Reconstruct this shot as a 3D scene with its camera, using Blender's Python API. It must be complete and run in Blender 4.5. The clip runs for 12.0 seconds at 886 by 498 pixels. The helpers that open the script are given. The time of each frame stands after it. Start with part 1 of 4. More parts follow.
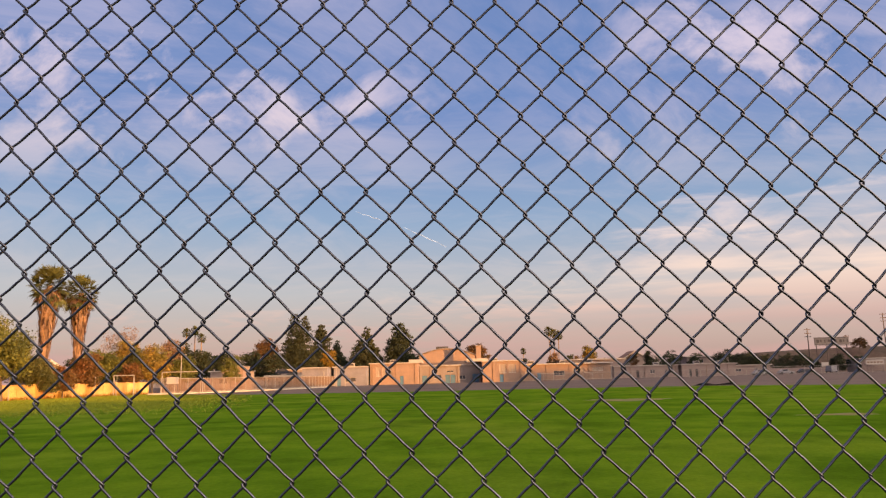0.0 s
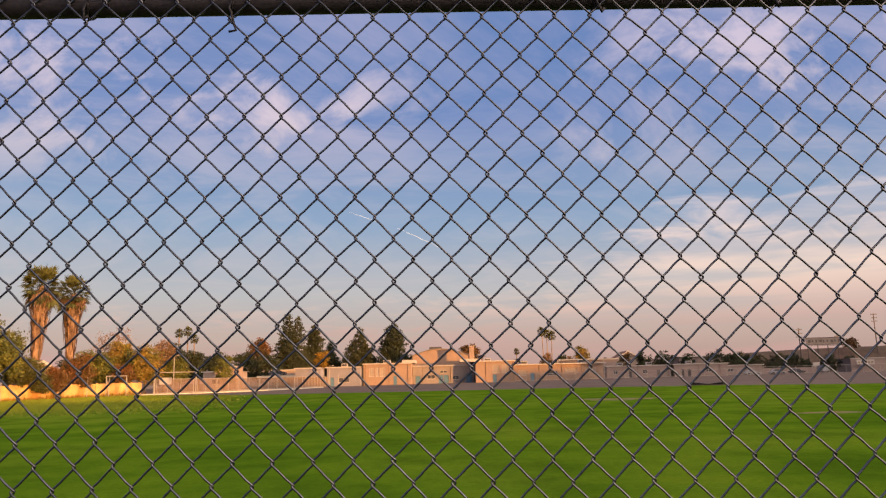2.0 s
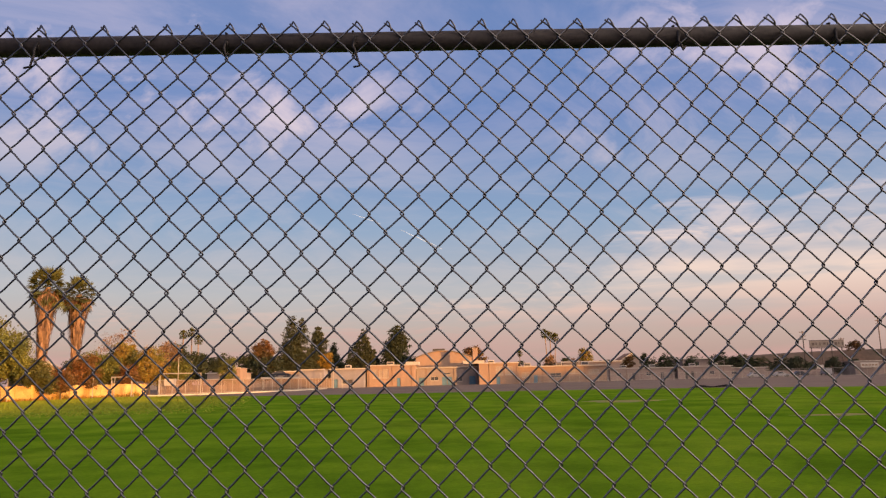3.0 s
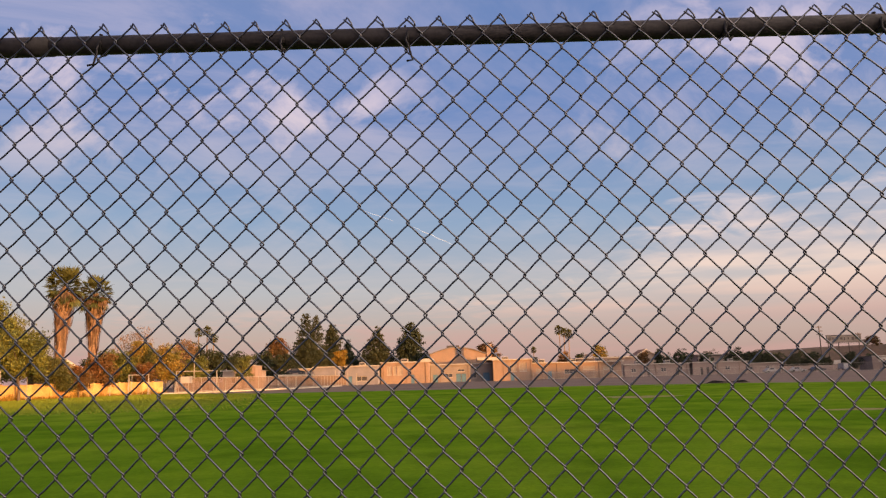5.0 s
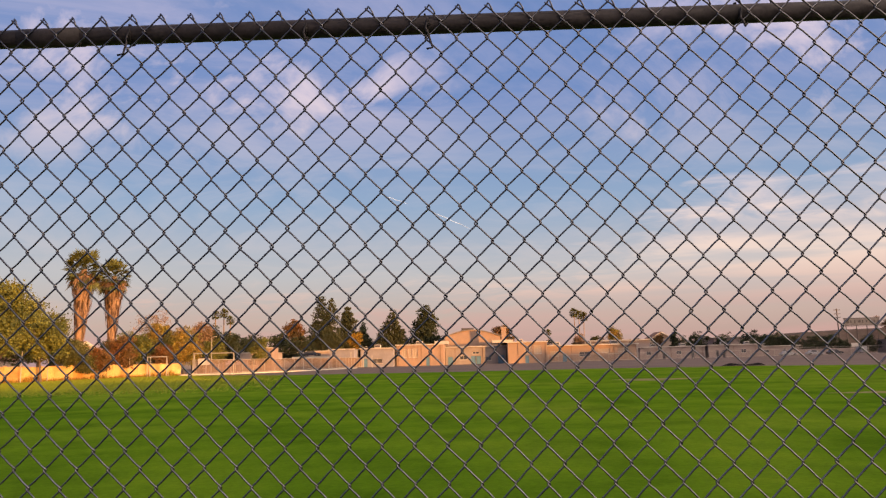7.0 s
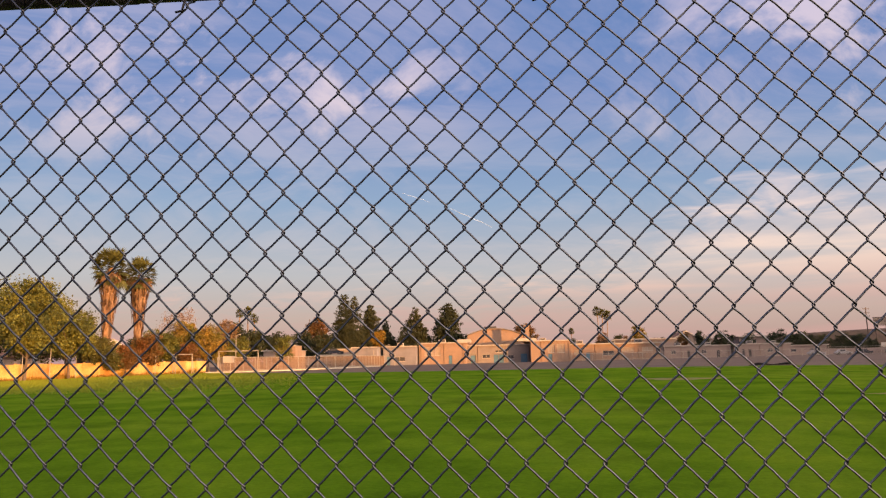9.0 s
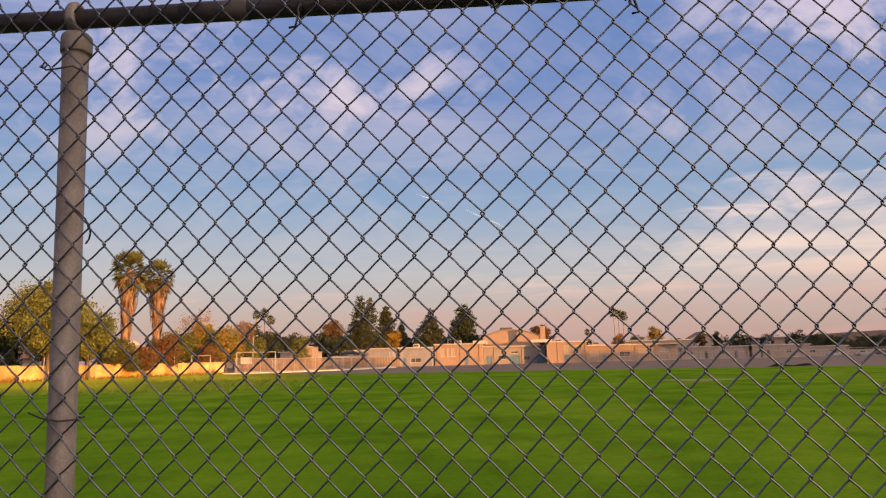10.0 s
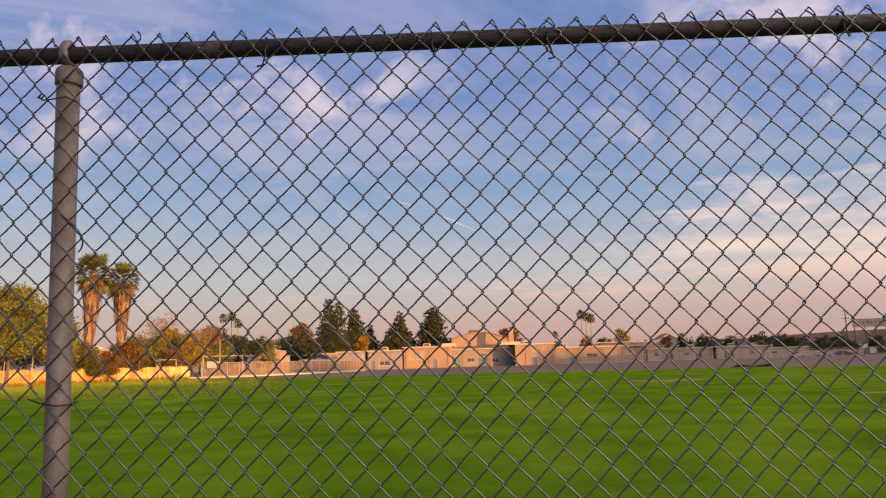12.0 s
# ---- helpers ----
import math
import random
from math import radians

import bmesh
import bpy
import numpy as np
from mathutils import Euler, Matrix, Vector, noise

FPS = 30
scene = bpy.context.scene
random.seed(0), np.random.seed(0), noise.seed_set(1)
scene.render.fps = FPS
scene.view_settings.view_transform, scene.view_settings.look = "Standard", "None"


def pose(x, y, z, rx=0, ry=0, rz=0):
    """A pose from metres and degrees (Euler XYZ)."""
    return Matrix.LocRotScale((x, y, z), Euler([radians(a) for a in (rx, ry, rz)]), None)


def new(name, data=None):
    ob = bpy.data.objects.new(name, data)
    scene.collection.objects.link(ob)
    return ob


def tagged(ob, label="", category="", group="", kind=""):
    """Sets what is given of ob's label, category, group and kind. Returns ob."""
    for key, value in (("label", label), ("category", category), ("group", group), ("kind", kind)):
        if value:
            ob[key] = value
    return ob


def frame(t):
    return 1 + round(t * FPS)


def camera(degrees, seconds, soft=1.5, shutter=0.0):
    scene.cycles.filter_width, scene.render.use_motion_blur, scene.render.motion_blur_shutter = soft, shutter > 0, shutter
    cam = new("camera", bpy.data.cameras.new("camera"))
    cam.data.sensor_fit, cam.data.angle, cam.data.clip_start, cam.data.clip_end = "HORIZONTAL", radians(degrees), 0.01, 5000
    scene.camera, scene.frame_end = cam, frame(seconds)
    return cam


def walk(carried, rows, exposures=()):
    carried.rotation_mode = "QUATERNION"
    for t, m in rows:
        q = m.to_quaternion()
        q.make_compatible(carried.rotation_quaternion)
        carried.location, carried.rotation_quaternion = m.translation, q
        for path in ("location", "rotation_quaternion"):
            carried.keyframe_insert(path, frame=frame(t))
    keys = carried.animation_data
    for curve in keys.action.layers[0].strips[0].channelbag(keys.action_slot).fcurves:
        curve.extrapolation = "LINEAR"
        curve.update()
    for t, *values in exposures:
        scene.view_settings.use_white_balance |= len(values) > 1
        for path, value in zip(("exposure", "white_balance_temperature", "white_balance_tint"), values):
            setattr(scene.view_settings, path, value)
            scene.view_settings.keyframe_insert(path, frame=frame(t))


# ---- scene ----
cam = camera(61.12, 12.0, soft=1.25)
PATH = [
    (0.0, 0.3764, -1.1469, 1.5992, 99.668, 1.352, 0.755),
    (0.5, 0.3743, -1.1661, 1.5993, 99.605, 1.354, 0.541),
    (1.0, 0.3723, -1.1783, 1.5805, 99.625, 1.371, 0.356),
    (1.5, 0.3975, -1.2654, 1.5697, 99.644, 1.418, 0.218),
    (2.0, 0.4093, -1.3681, 1.5516, 99.693, 1.42, 0.257),
    (2.5, 0.3145, -1.4845, 1.5532, 99.738, 1.37, 0.311),
    (3.0, 0.1975, -1.5599, 1.543, 99.835, 1.287, 0.455),
    (5.0, 0.1082, -1.5982, 1.5209, 99.626, 1.519, 1.489),
    (5.5, 0.119, -1.618, 1.5114, 99.245, 1.482, 1.839),
    (6.0, 0.1302, -1.6489, 1.5096, 98.834, 1.483, 2.195),
    (6.5, 0.1252, -1.652, 1.5114, 98.508, 1.447, 2.485),
    (8.5, -0.04, -1.4947, 1.522, 98.22, 1.318, 2.856),
    (9.0, -0.0838, -1.4164, 1.5252, 98.257, 1.249, 4.268),
    (9.5, -0.1719, -1.4297, 1.5336, 98.257, 1.293, 4.791),
    (10.0, -0.2641, -1.5049, 1.5221, 98.371, 1.272, 5.413),
    (10.5, -0.2783, -1.5554, 1.5146, 98.468, 1.358, 5.403),
    (11.0, -0.231, -1.6606, 1.5131, 98.579, 1.482, 4.976),
    (11.5, -0.202, -1.7245, 1.5053, 98.562, 1.537, 4.618),
    (12.0, -0.1819, -1.7766, 1.4926, 98.53, 1.59, 3.08),
]
walk(cam, [(t, pose(x, y, z, a, b, c)) for t, x, y, z, a, b, c in PATH],
     exposures=[(0.0, -0.04, 6820, 16), (1.0, -0.06, 6820, 16), (2.0, -0.12, 6820, 16), (5.2, -0.13, 6820, 16), (6.2, -0.07, 6820, 16), (12.0, -0.07, 6820, 16)])

# ---- world, sun ----
SUN_TO = Vector((-0.68, 0.73, -0.052)).normalized()   # the way the low evening sunlight travels
SUN_FROM = -SUN_TO


def make_world():
    w = bpy.data.worlds.new("evening_sky")
    scene.world = w
    w.use_nodes = True
    nt = w.node_tree
    nt.nodes.clear()
    N, L = nt.nodes.new, nt.links.new

    def math_node(op, a, b=None, c=None):
        n = N("ShaderNodeMath")
        n.operation = op
        for k, v in enumerate((a, b, c)):
            if v is None:
                continue
            if isinstance(v, (int, float)):
                n.inputs[k].default_value = v
            else:
                L(v, n.inputs[k])
        return n.outputs[0]

    def ramp(fac, stops, mode="LINEAR"):
        n = N("ShaderNodeValToRGB")
        n.color_ramp.interpolation = mode
        el = n.color_ramp.elements
        while len(el) < len(stops):
            el.new(0.5)
        for e, (p, c) in zip(el, stops):
            e.position = p
            e.color = (*c, 1) if len(c) == 3 else c
        L(fac, n.inputs[0])
        return n.outputs[0]

    def mix(fac, a, b):
        n = N("ShaderNodeMix")
        n.data_type = "RGBA"
        if isinstance(fac, (int, float)):
            n.inputs[0].default_value = fac
        else:
            L(fac, n.inputs[0])
        for k, v in ((6, a), (7, b)):
            if isinstance(v, tuple):
                n.inputs[k].default_value = (*v, 1)
            else:
                L(v, n.inputs[k])
        return n.outputs[2]

    tc = N("ShaderNodeTexCoord")
    sep = N("ShaderNodeSeparateXYZ")
    L(tc.outputs["Generated"], sep.inputs[0])
    dx, dy, dz = sep.outputs
    sky = N("ShaderNodeTexSky")
    sky.sky_type = "NISHITA"
    sky.sun_disc = False
    sky.sun_elevation = radians(3.0)
    sky.sun_rotation = math.atan2(SUN_FROM.x, SUN_FROM.y)
    sky.air_density, sky.dust_density, sky.ozone_density = 1.0, 1.5, 2.0
    # clear air: blue aloft, peach and mauve in the haze over the horizon
    clear = ramp(math_node("MAXIMUM", dz, 0.0), [
        (0.0, (0.56, 0.39, 0.345)), (0.05, (0.70, 0.57, 0.51)), (0.11, (0.63, 0.66, 0.70)), (0.2, (0.35, 0.52, 0.76)),
        (0.33, (0.16, 0.32, 0.70)), (0.55, (0.16, 0.29, 0.64)), (1.0, (0.22, 0.30, 0.56))])
    k = N("ShaderNodeMix")
    k.data_type, k.blend_type = "RGBA", "MULTIPLY"
    k.inputs[0].default_value = 1.0
    L(sky.outputs[0], k.inputs[6])
    k.inputs[7].default_value = (0.12, 0.12, 0.12, 1)
    air = mix(0.78, k.outputs[2], clear)
    # thin high cloud, laid out on a flat sheet overhead
    up = math_node("ADD", math_node("MAXIMUM", dz, 0.0), 0.10)
    comb = N("ShaderNodeCombineXYZ")
    L(math_node("DIVIDE", dx, up), comb.inputs[0])
    L(math_node("DIVIDE", dy, up), comb.inputs[1])
    mp = N("ShaderNodeMapping")
    mp.inputs["Rotation"].default_value = (0, 0, radians(-28))
    mp.inputs["Scale"].default_value = (1.0, 1.15, 1.0)
    mp.inputs["Location"].default_value = (0.35, 0.2, 0.0)
    L(comb.outputs[0], mp.inputs[0])

    def cloud(scale, detail, rough, lo, hi, dist=0.6, lift=None):
        n = N("ShaderNodeTexNoise")
        n.inputs["Scale"].default_value = scale
        n.inputs["Detail"].default_value = detail
        n.inputs["Roughness"].default_value = rough
        n.inputs["Distortion"].default_value = dist
        L(mp.outputs[0], n.inputs["Vector"])
        value = n.outputs[0] if lift is None else math_node("ADD", n.outputs[0], lift)
        return ramp(value, [(lo, (0, 0, 0)), (hi, (1, 1, 1))], "EASE")

    # where the puffs gather
    gather = None
    for cx, cy, rad in ((-0.68, 2.10, 0.30), (-0.50, 2.04, 0.30), (-0.27, 2.02, 0.30), (-0.06, 1.94, 0.26), (0.42, 1.66, 0.34), (0.80, 1.66, 0.40), (1.15, 1.60, 0.3), (-1.3, 2.35, 0.5), (-1.0, 1.8, 0.4)):
        far = N("ShaderNodeVectorMath")
        far.operation = "DISTANCE"
        L(comb.outputs[0], far.inputs[0])
        far.inputs[1].default_value = (cx, cy, 0)
        one = math_node("MAXIMUM", math_node("SUBTRACT", 1.0, math_node("DIVIDE", far.outputs["Value"], rad)), 0.0)
        gather = one if gather is None else math_node("MAXIMUM", gather, one)
    lift = math_node("SUBTRACT", math_node("MULTIPLY", gather, 0.16), 0.035)
    face = N("ShaderNodeCombineXYZ")
    ahead = math_node("MAXIMUM", math_node("ABSOLUTE", dy), 0.25)
    L(math_node("DIVIDE", dx, ahead), face.inputs[0])
    L(math_node("MULTIPLY", math_node("DIVIDE", dz, ahead), 1.35), face.inputs[1])
    fluff = N("ShaderNodeTexNoise")
    fluff.inputs["Scale"].default_value = 7.5
    fluff.inputs["Detail"].default_value = 9
    fluff.inputs["Roughness"].default_value = 0.6
    fluff.inputs["Distortion"].default_value = 0.35
    L(face.outputs[0], fluff.inputs["Vector"])
    puffs = ramp(math_node("ADD", fluff.outputs[0], lift), [(0.46, (0, 0, 0)), (0.74, (1, 1, 1))], "EASE")
    wisps = cloud(1.1, 8, 0.64, 0.38, 0.68, 1.6)
    tint = ramp(dz, [(0.0, (0.60, 0.37, 0.33)), (0.06, (0.66, 0.46, 0.41)), (0.12, (0.97, 0.78, 0.66)), (0.20, (0.90, 0.77, 0.74)), (0.40, (0.72, 0.66, 0.81)), (1.0, (0.62, 0.55, 0.70))])
    # a bank of high cloud low down on one side, its upper edge climbing away
    across = math_node("ADD", math_node("MULTIPLY", dx, 0.5), 0.5)
    rim = ramp(across, [(0.0, (0.09, 0.09, 0.09)), (0.47, (0.10, 0.10, 0.10)), (0.58, (0.145, 0.145, 0.145)), (0.635, (0.215, 0.215, 0.215)), (0.75, (0.245, 0.245, 0.245)), (1.0, (0.34, 0.34, 0.34))])
    ragged = cloud(2.4, 8, 0.6, 0.25, 0.75, 0.8)
    under = math_node("ADD", math_node("SUBTRACT", rim, dz), math_node("MULTIPLY", math_node("SUBTRACT", ragged, 0.5), 0.085))
    bank = ramp(under, [(0.0, (0, 0, 0)), (0.085, (1, 1, 1))], "EASE")
    # level streaks within the bank
    level = N("ShaderNodeCombineXYZ")
    L(math_node("MULTIPLY", dx, 2.2), level.inputs[0])
    L(math_node("MULTIPLY", dz, 25.0), level.inputs[1])
    streak = N("ShaderNodeTexNoise")
    streak.inputs["Scale"].default_value = 1.3
    streak.inputs["Detail"].default_value = 7
    streak.inputs["Distortion"].default_value = 0.5
    L(level.outputs[0], streak.inputs["Vector"])
    bands = ramp(streak.outputs[0], [(0.36, (0.25, 0.25, 0.25)), (0.62, (1, 1, 1))], "EASE")
    a = mix(math_node("MULTIPLY", math_node("MULTIPLY", bank, bands), 0.92), air, tint)
    faint = math_node("MULTIPLY", math_node("MULTIPLY", wisps, 0.16), ramp(dz, [(0.06, (0, 0, 0)), (0.15, (1, 1, 1))], "EASE"))
    a = mix(faint, a, tint)
    high = ramp(dz, [(0.20, (0, 0, 0)), (0.33, (1, 1, 1))], "EASE")
    # clearer blue between two fields of puffs
    lane = ramp(math_node("ABSOLUTE", math_node("SUBTRACT", math_node("DIVIDE", dx, up), 0.16)), [(0.08, (0.12, 0.12, 0.12)), (0.46, (1, 1, 1))], "EASE")
    b = mix(math_node("MULTIPLY", math_node("MULTIPLY", math_node("MAXIMUM", math_node("MULTIPLY", puffs, 0.9), math_node("ADD", math_node("MULTIPLY", wisps, 0.26), 0.08)), high), lane), a, tint)
    # the bright evening sky over the sun, which stands low behind the viewer
    dot = N("ShaderNodeVectorMath")
    dot.operation = "DOT_PRODUCT"
    L(tc.outputs["Generated"], dot.inputs[0])
    dot.inputs[1].default_value = tuple((SUN_FROM + Vector((0.25, 0.25, 0.45))).normalized())
    glow = ramp(dot.outputs["Value"], [(0.34, (0, 0, 0)), (0.55, (0.42, 0.37, 0.31)), (0.78, (1.75, 1.5, 1.2)), (0.91, (3.9, 3.3, 2.6)), (1.0, (5.6, 4.5, 3.4))])
    add = N("ShaderNodeMix")
    add.data_type, add.blend_type = "RGBA", "ADD"
    add.inputs[0].default_value = 1.0
    L(b, add.inputs[6])
    L(glow, add.inputs[7])
    b = add.outputs[2]
    bg = N("ShaderNodeBackground")
    L(b, bg.inputs[0])
    bg.inputs[1].default_value = 1.0
    out = N("ShaderNodeOutputWorld")
    L(bg.outputs[0], out.inputs[0])


make_world()
sun = new("evening_sun", bpy.data.lights.new("evening_sun", "SUN"))
sun.data.energy, sun.data.angle, sun.data.color = 8.2, radians(0.6), (1.0, 0.50, 0.13)
sun.matrix_world = Matrix.Translation((60, -120, 40)) @ SUN_TO.to_track_quat("-Z", "Y").to_matrix().to_4x4()


# ---- materials ----
def material(name, base, rough=0.8, metal=0.0, spread=0.25, scale=3.0, bump=0.0, second=None, fine=None, per_object=0.0, per_island=0.0, spec=0.3, coords="Object"):
    """Two scales of variation round a base colour, with optional relief and a random shift from piece to piece."""
    m = bpy.data.materials.new(name)
    m.use_nodes = True
    nt = m.node_tree
    N, L = nt.nodes.new, nt.links.new
    p = nt.nodes["Principled BSDF"]
    p.inputs["Roughness"].default_value = rough
    p.inputs["Metallic"].default_value = metal
    p.inputs["Specular IOR Level"].default_value = spec
    tc = N("ShaderNodeTexCoord")
    src = tc.outputs["Object"]
    if coords == "World":
        src = N("ShaderNodeNewGeometry").outputs["Position"]

    def tex(s, detail=5.0, r=0.6):
        n = N("ShaderNodeTexNoise")
        n.inputs["Scale"].default_value = s
        n.inputs["Detail"].default_value = detail
        n.inputs["Roughness"].default_value = r
        L(src, n.inputs["Vector"])
        return n.outputs[0]

    big, small = tex(scale), tex(fine or scale * 9.0)

    def mixed(fac, a, b, blend="MIX"):
        n = N("ShaderNodeMix")
        n.data_type, n.blend_type = "RGBA", blend
        if isinstance(fac, float):
            n.inputs[0].default_value = fac
        else:
            L(fac, n.inputs[0])
        for k, v in ((6, a), (7, b)):
            if isinstance(v, tuple):
                n.inputs[k].default_value = (*v, 1)
            else:
                L(v, n.inputs[k])
        return n.outputs[2]

    def stretch(v, lo, hi):
        n = N("ShaderNodeMapRange")
        n.inputs[1].default_value, n.inputs[2].default_value = lo, hi
        L(v, n.inputs[0])
        return n.outputs[0]

    other = second or tuple(c * (1 - spread) for c in base)
    col = mixed(stretch(big, 0.35, 0.65), base, other)
    dark = tuple(c * (1 - spread) for c in (1, 1, 1))
    light = tuple(c * (1 + spread * 0.5) for c in (1, 1, 1))
    col = mixed(1.0, col, mixed(stretch(small, 0.3, 0.7), dark, light), "MULTIPLY")
    for amount, node, socket in ((per_object, "ShaderNodeObjectInfo", "Random"), (per_island, "ShaderNodeNewGeometry", "Random Per Island")):
        if amount:
            h = N("ShaderNodeHueSaturation")
            n = N(node)
            r = N("ShaderNodeMapRange")
            r.inputs[3].default_value, r.inputs[4].default_value = 1 - amount, 1 + amount
            L(n.outputs[socket], r.inputs[0])
            L(r.outputs[0], h.inputs["Value"])
            L(col, h.inputs["Color"])
            col = h.outputs[0]
    L(col, p.inputs["Base Color"])
    if bump:
        b = N("ShaderNodeBump")
        b.inputs["Strength"].default_value = 0.6
        b.inputs["Distance"].default_value = bump
        L(small, b.inputs["Height"])
        L(b.outputs[0], p.inputs["Normal"])
    return m


WIRE = material("galvanised_wire", (0.135, 0.131, 0.138), 0.25, 0.95, 0.12, 6, 0.0, second=(0.105, 0.10, 0.106), fine=40, spec=0.3)
PIPE = material("weathered_galvanised_pipe", (0.20, 0.16, 0.135), 0.6, 0.3, 0.3, 14, 0.0004, second=(0.14, 0.11, 0.092), fine=160)
# darker copy of the pipe, with the shade of the rail's underside in it
RAIL = material("shade_dark_weathered_rail", (0.050, 0.039, 0.036), 0.7, 0.1, 0.35, 9, 0.0004, second=(0.034, 0.027, 0.025), fine=120)
TIE = material("rusty_tie_wire", (0.045, 0.038, 0.036), 0.6, 0.5, 0.4, 60)
ASPHALT = material("worn_asphalt", (0.125, 0.084, 0.068), 0.95, 0, 0.3, 0.08, 0.01, second=(0.165, 0.113, 0.086), fine=3.0, coords="World", spec=0.1)
UNSEEN_ASPHALT = material("unseen_dark_asphalt", (0.055, 0.052, 0.05), 0.95, 0, 0.3, 0.4, 0.006, second=(0.075, 0.07, 0.065), fine=12.0, coords="World", spec=0.15)
CONCRETE = material("pale_concrete", (0.56, 0.46, 0.34), 0.9, 0, 0.2, 0.6, 0.01)
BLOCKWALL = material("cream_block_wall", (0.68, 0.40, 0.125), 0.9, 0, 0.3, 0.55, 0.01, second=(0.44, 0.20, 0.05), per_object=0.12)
STUCCO = material("beige_stucco", (0.34, 0.21, 0.14), 0.92, 0, 0.13, 0.45, 0.004, second=(0.27, 0.18, 0.13))
STUCCO_PALE = material("pale_stucco", (0.37, 0.27, 0.21), 0.92, 0, 0.13, 0.45, 0.004, second=(0.30, 0.22, 0.175))
# beige stucco greyed and darkened: the recess's shade is put into its colour
STUCCO_SHADED = material("shade_greyed_stucco", (0.29, 0.228, 0.195), 0.92, 0, 0.13, 0.4, 0.004, second=(0.23, 0.18, 0.155))
STUCCO_PINK = material("pinkish_stucco", (0.275, 0.20, 0.168), 0.92, 0, 0.13, 0.45, 0.004, second=(0.29, 0.215, 0.185))
# pale stucco with the bluish tone of shade put into the colour
STUCCO_SHADE_LILAC = material("shade_lilac_stucco", (0.26, 0.225, 0.23), 0.92, 0, 0.13, 0.45, 0.004, second=(0.21, 0.185, 0.19))
FASCIA = material("white_fascia_paint", (0.45, 0.38, 0.32), 0.7, 0, 0.1, 1.0)
ROOFING = material("grey_roofing", (0.24, 0.21, 0.20), 0.95, 0, 0.25, 0.8)
TILE_ROOF = material("red_brown_roof", (0.30, 0.15, 0.09), 0.9, 0, 0.3, 2.0)
BLUE_DOOR = material("blue_door_paint", (0.10, 0.19, 0.26), 0.6, 0, 0.15, 1.5)
DARK_DOOR = material("dark_door_paint", (0.07, 0.06, 0.06), 0.7, 0, 0.2, 1.5)
GLASS = material("dusky_window_glass", (0.06, 0.06, 0.07), 0.12, 0, 0.2, 0.7, spec=0.6)
BLIND = material("tan_window_blind", (0.36, 0.27, 0.20), 0.7, 0, 0.15, 0.8)
BARK = material("grey_brown_bark", (0.17, 0.12, 0.085), 0.95, 0, 0.35, 2.0, 0.03)
PALM_BARK = material("palm_bark", (0.30, 0.19, 0.12), 0.95, 0, 0.3, 3.0, 0.03)
DEAD_FROND = material("dead_palm_frond", (0.26, 0.148, 0.08), 0.85, 0, 0.35, 1.2, second=(0.12, 0.06, 0.034), per_island=0.6)
EARTH = material("bare_earth", (0.22, 0.14, 0.03), 0.95, 0, 0.3, 0.8, 0.01, second=(0.105, 0.125, 0.018))
TARP = material("dark_tarpaulin", (0.018, 0.016, 0.016), 1.0, 0, 0.3, 2.0, spec=0.0)
RED_EARTH = material("embankment_scrub", (0.13, 0.072, 0.05), 0.95, 0, 0.35, 0.05, 0.1, second=(0.085, 0.06, 0.04))
BILLBOARD = material("weathered_billboard_face", (0.30, 0.23, 0.18), 0.8, 0, 0.25, 0.6)
TIMBER = material("pole_timber", (0.14, 0.10, 0.08), 0.9, 0, 0.3, 3.0)
FRAME_WHITE = material("chalky_white_pipe", (0.38, 0.32, 0.26), 0.6, 0, 0.15, 2.0)
SLAT = material("tan_fence_slat", (0.24, 0.145, 0.09), 0.8, 0, 0.2, 1.5, per_object=0.12)
CAR_PAINT = material("dark_car_paint", (0.03, 0.035, 0.05), 0.25, 0.1, 0.1, 1.0, spec=0.6)
WHITE_PAINT = material("white_vehicle_paint", (0.34, 0.32, 0.31), 0.45, 0, 0.08, 1.0)
RUBBER = material("tyre_rubber", (0.02, 0.02, 0.02), 0.9, 0, 0.2, 3.0)
# haze of distance is put into this pale mauve colour
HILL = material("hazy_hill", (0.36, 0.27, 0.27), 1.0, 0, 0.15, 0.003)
VAPOUR = material("contrail_vapour", (0.66, 0.82, 0.98), 1.0, 0, 0.05, 0.01)
VAPOUR.node_tree.nodes["Principled BSDF"].inputs["Alpha"].default_value = 0.17
HIDDEN_WALL = material("shade_block_render", (0.35, 0.30, 0.26), 0.95, 0, 0.15, 0.4)


def leaf_material(name, base, second, island=0.4):
    m = material(name, base, 0.75, 0, 0.3, 0.35, second=second, fine=2.5, per_island=island, spec=0.2)
    return m


# lit and shaded leaf put into two tones: yellower base, dark second
LEAF_GREEN = leaf_material("olive_green_leaf", (0.175, 0.158, 0.027), (0.05, 0.062, 0.016), 0.45)
LEAF_DARK = leaf_material("dark_green_leaf", (0.045, 0.048, 0.018), (0.028, 0.033, 0.014), 0.22)
LEAF_DUSK = leaf_material("dull_olive_leaf", (0.10, 0.088, 0.02), (0.055, 0.058, 0.016))
LEAF_CONIFER = leaf_material("conifer_needle", (0.058, 0.056, 0.022), (0.034, 0.038, 0.016), 0.16)
LEAF_ORANGE = leaf_material("autumn_orange_leaf", (0.31, 0.165, 0.028), (0.125, 0.13, 0.024))
LEAF_RED = leaf_material("rusty_red_leaf", (0.17, 0.066, 0.02), (0.085, 0.058, 0.018))
LEAF_YELLOW = leaf_material("yellow_leaf", (0.30, 0.15, 0.015), (0.20, 0.12, 0.015))
